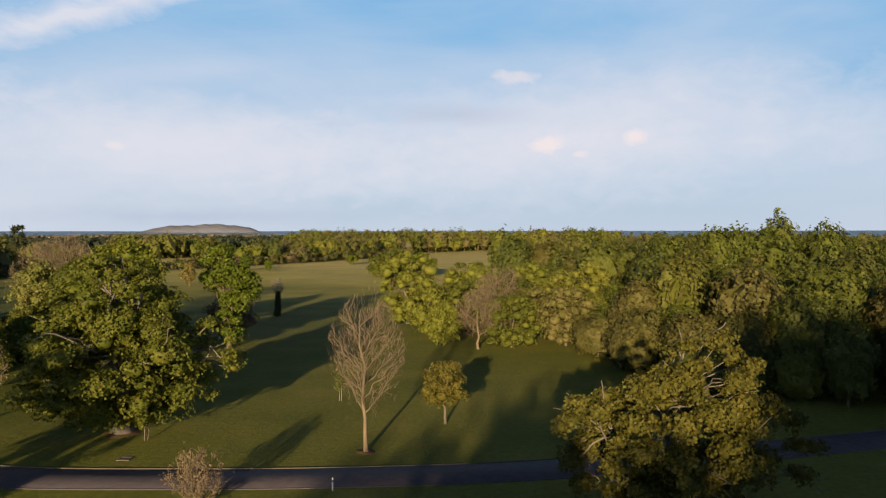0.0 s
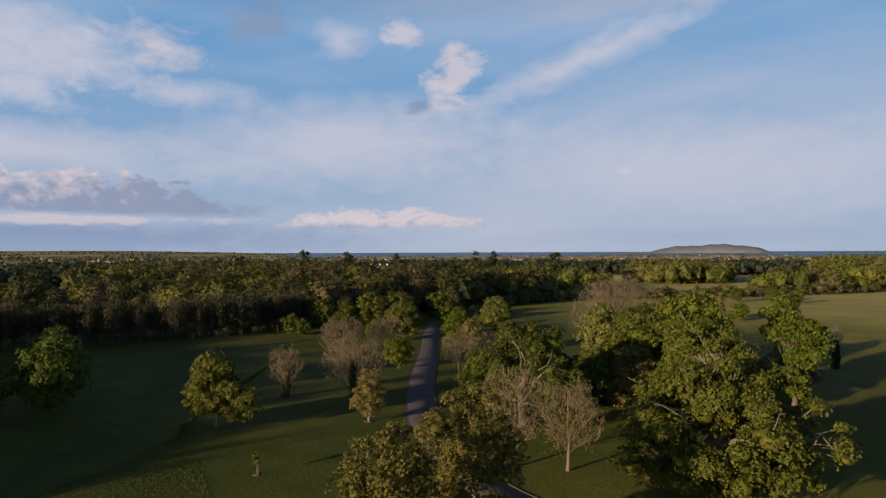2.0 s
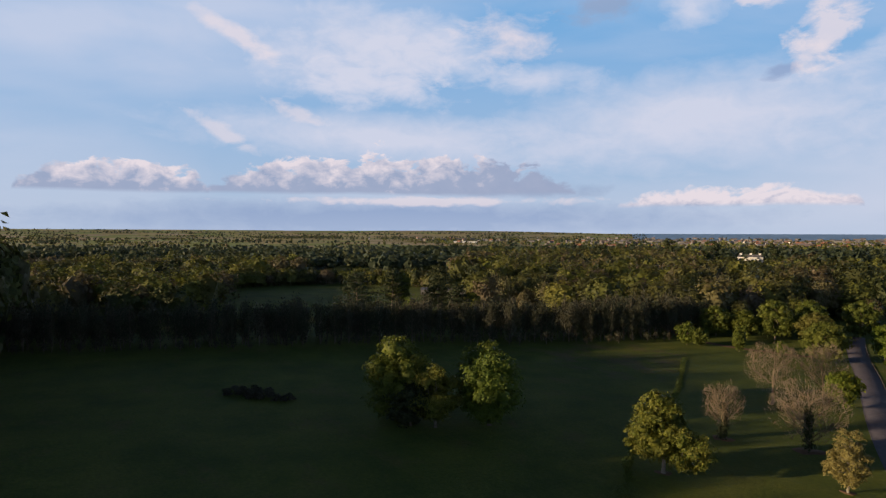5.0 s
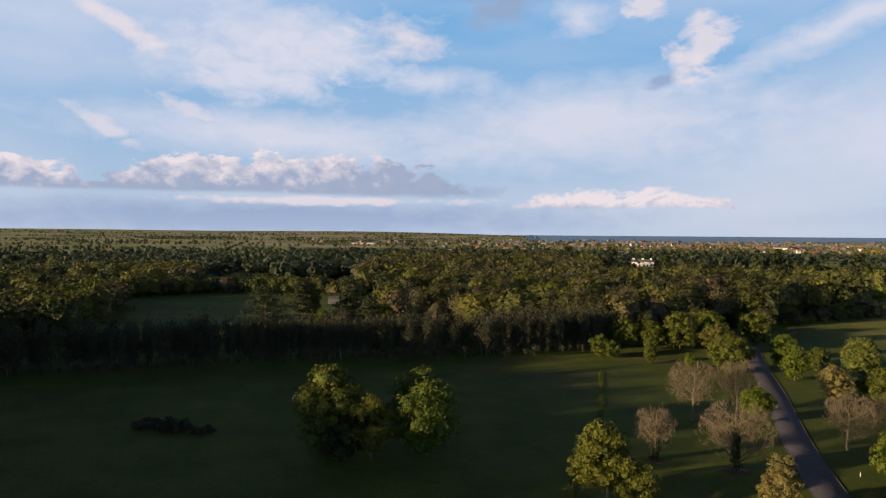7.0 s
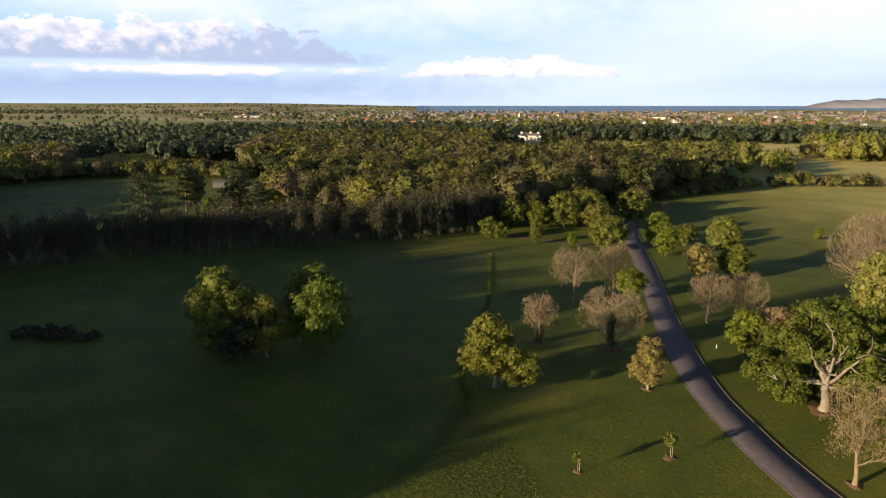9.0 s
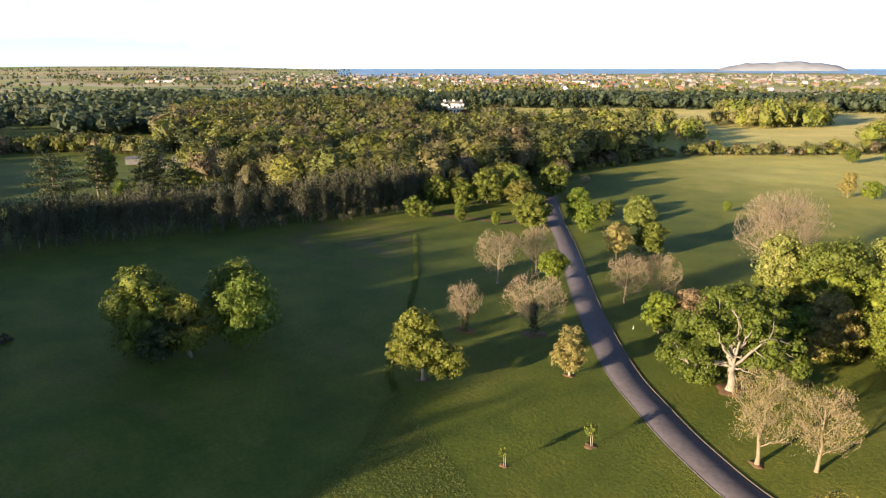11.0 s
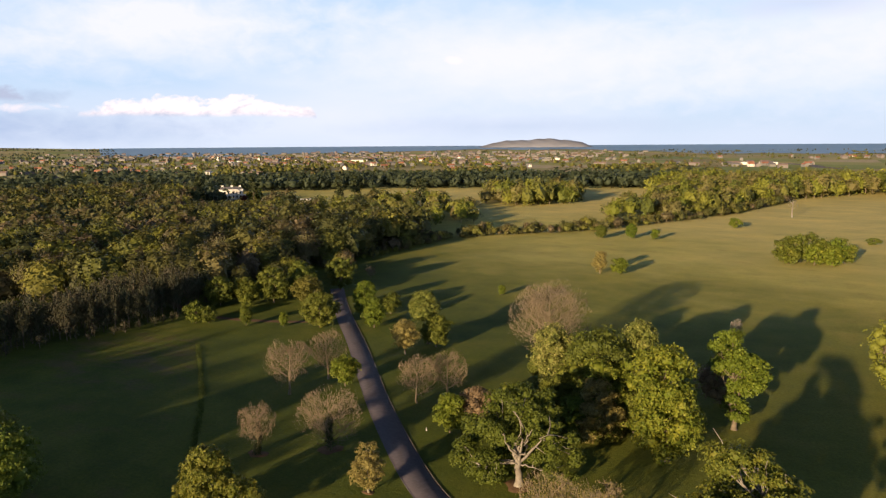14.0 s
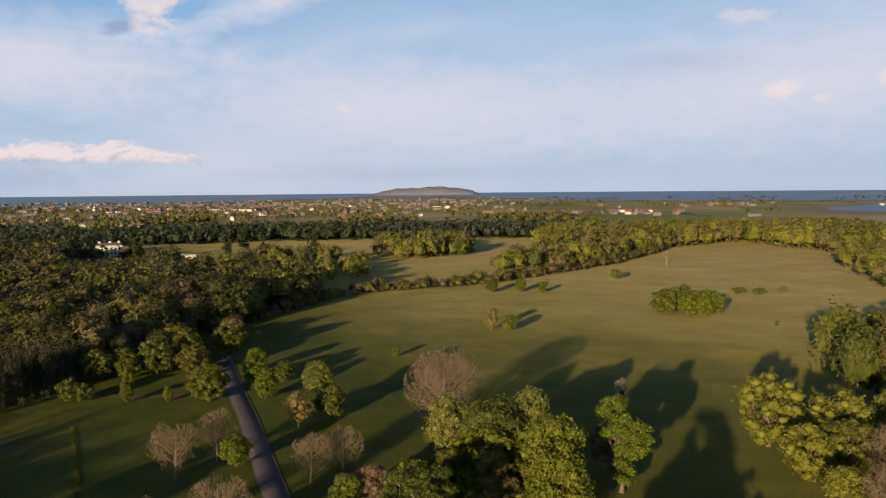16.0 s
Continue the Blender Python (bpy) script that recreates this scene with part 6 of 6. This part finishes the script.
# clump in the meadow
for i, (dx, dy, h, w, leaf) in enumerate([(-14, 0, 10, 11, LEAF_OLIVE), (-7, 3, 12.5, 12, LEAF_DEEP), (0, 2, 13, 12, LEAF_OLIVE), (6, -2, 11, 10, LEAF_DEEP), (13, 0, 12, 10, LEAF_BRIGHT), (-11, -6, 8, 9, LEAF_CHESTNUT), (2, -6, 9.5, 10, LEAF_BRIGHT), (18, 3, 11, 8.5, LEAF_CHESTNUT), (11, -6, 9, 9, LEAF_BRIGHT)]):
    leafy_tree("clump_tree", -20.0 + dx * 0.74, 333 + dy, h * 1.05, [ell(w, h * 1.05, 0.0)], "leafy tree in a small round clump in the meadow", leaf, BARK, 240 + i, 16, 1900, 0.6, 0.02, group="meadow clump", limbs=3)
# clump on the western lawn
leafy_tree("sycamore", -141.3, 40.1, 14.6, [ell(13, 14.8, 1.0, 0, 0), ell(12.5, 9, 0.0, 1.0, 0)], "feathery green tree in a lawn clump", LEAF_CHESTNUT, BARK, 60, 64, 21000, 0.30, 0.026)
leafy_tree("holly_tree", -137, 40.5, 8, [ell(10, 8, 0.3)], "dark undergrowth beneath a lawn clump", LEAF_DARK, BARK, 160, 27, 7533, 0.29, 0.026)
leafy_tree("maple_tree", -134.6, 44, 10.8, [ell(9, 10.8, 0.4)], "green tree in a lawn clump", LEAF_CHESTNUT, BARK, 61, 32, 9625, 0.26, 0.026)
leafy_tree(C, -132.1, 52.8, 12, [ell(12, 12.6, 0.0)], "neat round flowering chestnut in a lawn clump", LEAF_CANDLE, BARK, 62, 59, 15066, 0.30, 0.026)
leafy_tree("sycamore", -139.8, 56, 13, [ell(11.5, 13.4, 0.8)], "yellow-green tree behind a chestnut", LEAF_CHESTNUT, BARK, 63, 40, 11718, 0.30, 0.026)
# centre clump beside the eastern wood
for i, (x, y, h, w, leaf, lab) in enumerate([
        (0.3, 129.4, 8.4, 6.4, LEAF_SUNNY, "bushy yellow-green tree"), (12.4, 127.5, 10, 11, LEAF_OLIVE, "half-leafed olive tree"), (22.3, 129.3, 11.2, 11, LEAF_SUNNY, "pale green rounded tree"),
        (-7.6, 160.6, 18, 13.5, LEAF_SUNNY, "tall sunlit lime"), (6, 160.8, 14.2, 15, LEAF_SUNNY, "broad layered yellow-green tree"), (14, 146, 13, 11, LEAF_OLIVE, "half-leafed brownish tree"),
        (24, 146, 13, 11, LEAF_SUNNY, "tall leafy tree"), (33, 131, 12, 10, LEAF_OLIVE, "leafy tree"), (20, 168, 15, 12, LEAF_SUNNY, "tall leafy tree"), (-3, 144, 11.5, 9.5, LEAF_SUNNY, "green leafy tree"),
        (5, 148, 12, 10, LEAF_OLIVE, "olive-green leafy tree"), (31, 150, 15, 11, LEAF_SUNNY, "tall leafy tree"), (17, 136, 11, 9, LEAF_SUNNY, "yellow-green leafy tree"), (29, 120, 9, 8, LEAF_OLIVE, "low spreading tree"), (36, 108, 10, 9, LEAF_OLIVE, "low spreading tree")]):
    leafy_tree("park_tree", x, y, h, [ell(w * 1.12, h, 0.0)], lab + " in a group beside the wood", leaf, BARK, 260 + i, 56, 8000, 0.31, 0.022, group="eastern group", limbs=5, small=0.2, big=0.33, fill=0.78)
bare_tree("birch_tree", 6.4, 125.4, 10.7, 8, "slender leafless birch before a leafy group", seed=64, buds=960)
bare_tree("bare_tree", 11, 140, 14, 10, "leafless reddish-brown tree rising from a leafy group", seed=65, buds=1440)
# conifers
for i, (x, y, h, w) in enumerate([(-287, 79, 17, 20), (-294, 96, 18, 16), (-289, 114, 19, 18), (-281, 110, 16, 15), (-268, 112, 13, 12), (-318, 148, 15, 13), (-330, 152, 16, 13)]):
    cedar("cedar", x, y, h, w, "dark conifer with level layered boughs", 300 + i, "cedars by the farm")
leafy_tree("park_tree", -269.9, 94.3, 9.5, [ell(6.5, 9.5, 0.4)], "young yellow-green tree among conifers", LEAF_BRIGHT, BARK, 314, 24, 4200, 0.34, 0.02)
leafy_tree("park_tree", -297, 100, 18, [ell(10, 18, 3)], "tall yellow-green tree among conifers", LEAF_OLIVE, BARK, 315, 40, 7000, 0.36, 0.02)
leafy_tree("park_tree", -277, 122, 10, [ell(10, 10, 0.4)], "rounded green tree beside conifers", LEAF_CHESTNUT, BARK, 316, 30, 5000, 0.36, 0.02)
cedar("cedar", -273.9, 378, 20, 20, "great dark cedar standing over the lawn", 310)
cedar("cedar", -492, 512, 19, 9, "dark conifer behind the country house", 311)
for i, (x, y, h, w) in enumerate([(-463, 325, 26.8, 9), (-464, 389, 30.8, 10), (-462, 436, 28.7, 9), (-438, 474, 27.6, 8), (-349, 469, 26.8, 7), (-349, 494, 27.3, 8), (-277, 469, 28.5, 9)]):
    leafy_tree("pine_tree", x, y, h, [ell(w, h, h * 0.38), ell(w * 0.8, h * 0.8, h * 0.2, 1.5, 0)], "tall dark pine rising above the wood", LEAF_DARK, BARK, 320 + i, 16, 900, 1.0, 0.014, 0.4, 4, group="tall pines")
leafy_tree("copper_beech", -449, 474, 8.5, [ell(9, 8.5, 0.6)], "dark red copper beech near the country house", LEAF_PURPLE, BARK, 312, 24, 2430, 0.72, 0.02)
leafy_tree("park_tree", -452, 492, 15, [ell(16, 15, 1)], "big rounded green tree beside the country house", LEAF_CHESTNUT, BARK, 313, 29, 2970, 0.81, 0.02)


# ---------------------------------------------------------------- small things
def sapling(x, y, h, w, seed):
    """A staked young tree on a disc of bare soil."""
    root = leafy_tree("sapling", x, y, h, [ell(w, h, h * 0.45)], "newly planted sapling tied to a stake", LEAF_OLIVE, BARK_PALE, seed, 8, 260, 0.2, 0.014, 0.4, 3, category="tree")
    v, f = tube([(0.25, 0, -0.2), (0.25, 0, h * 0.6)], (0.04, 0.04), 6)
    part("stake", mesh_of("stake", v, f, WOOD_POST, True), root, "wooden stake")
    return root


sapling(-77.7, 52.2, 2.6, 0.9, 70)
sapling(-72.6, 62.9, 3.1, 1.6, 71)
sapling(-12.4, 87, 3.0, 1.0, 72)
sapling(14, 300, 4.5, 2.0, 73)
for i, (x, y, r) in enumerate([(-72.6, 62.9, 0.9), (-77.7, 52.2, 0.6), (-99.9, 89.3, 2.2), (-110.2, 82.8, 1.8), (-66.1, 90.3, 2.4), (-101.2, 62.9, 1.1), (-32.8, 73.4, 2.2), (-7, 66.7, 1.0), (-85.9, 78.8, 0.9), (-56, 72.4, 1.0)]):
    flat_patch("bare_earth", x, y, r, r * 0.9, SOIL, "ring of bare brown earth round a tree", "soil", 80 + i, 0.035, n=20)


def marker_post(x, y, h):
    root = thing("marker_post", x, y, "short white roadside marker post", "post")
    v, f = tube([(0, 0, -0.2), (0, 0, h), (0, 0, h + 0.04)], (0.06, 0.06, 0.02), 8)
    part("post", mesh_of("post", v, f, METAL_WHITE, True), root)
    v, f = tube([(0, 0, h * 0.72), (0, 0, h * 0.85)], (0.064, 0.064), 8)
    part("band", mesh_of("band", v, f, ROOF_SLATE, True), root, "dark reflective band")


marker_post(-8.6, 56.6, 1.0)
marker_post(-88.4, 103.3, 0.6)
drain = thing("drain_cover", -28.6, 64.6, "small concrete-framed drain cover set in the grass", "drain cover")
v, f = joined([box(-0.6, -0.5, 0, 0.6, -0.35, 0.08), box(-0.6, 0.35, 0, 0.6, 0.5, 0.08), box(-0.6, -0.35, 0, -0.45, 0.35, 0.08), box(0.45, -0.35, 0, 0.6, 0.35, 0.08)])
part("frame", mesh_of("frame", v, f, KERB), drain)
v, f = box(-0.44, -0.34, 0, 0.44, 0.34, 0.05)
part("lid", mesh_of("lid", v, f, ASPHALT), drain)


def long_grass(name, spots, height, label, rng):
    """Tufts of unmown grass."""
    n = len(spots)
    k = 3
    a = np.repeat(np.column_stack([spots, np.zeros(n)]), k, 0) + np.column_stack([rng.normal(0, 0.12, (n * k, 2)), np.zeros(n * k)])
    th = rng.uniform(0, 6.28, n * k)
    side = np.column_stack([np.cos(th), np.sin(th), np.zeros(n * k)]) * rng.uniform(0.04, 0.1, (n * k, 1))
    tip = np.column_stack([rng.normal(0, 0.14, (n * k, 2)), height * rng.uniform(0.5, 1.2, n * k)])
    v = np.stack([a + side, a - side, a + tip], 1).reshape(-1, 3)
    tagged(new(name, mesh_of(name, v, np.arange(3 * n * k).reshape(-1, 3), GRASS_ROUGH)), label, "grass", kind="stuff")


ROUGH = [(-101, 57), (-94.4, 54), (-85, 50), (-76, 45), (-66, 38), (-72, 28), (-90, 30), (-93, 43), (-99, 52)]
p = scatter(ROUGH, 0.30, rng, 0.5)
long_grass("long_grass", p, 0.09, "unmown long grass in a wedge beside the mown lawn", rng)
EDGE = spline([(-169, 130), (-140.4, 101.3), (-123.8, 82.2), (-109.7, 64.3), (-100.5, 56.4)], 0.18)
p = np.concatenate([EDGE + rng.normal(0, 0.3, EDGE.shape) for _ in range(3)])
long_grass("grass_strip", p, 0.34, "strip of pale unmown grass between two lawns", rng)
leafy_tree("brush_pile", -169.1, 21.1, 1.3, [ell(8, 1.1, 0.0, -4.5, -4), ell(9, 1.4, 0.0, 0.5, 0), ell(6, 0.9, 0.0, 5, 4), ell(4, 1.9, 0.0, -1.5, -1)], "low heap of dark dead brushwood on the lawn", LEAF_BELT, BARK, 90, 40, 5200, 0.3, 0.03, 0.1, 4, category="brush pile")
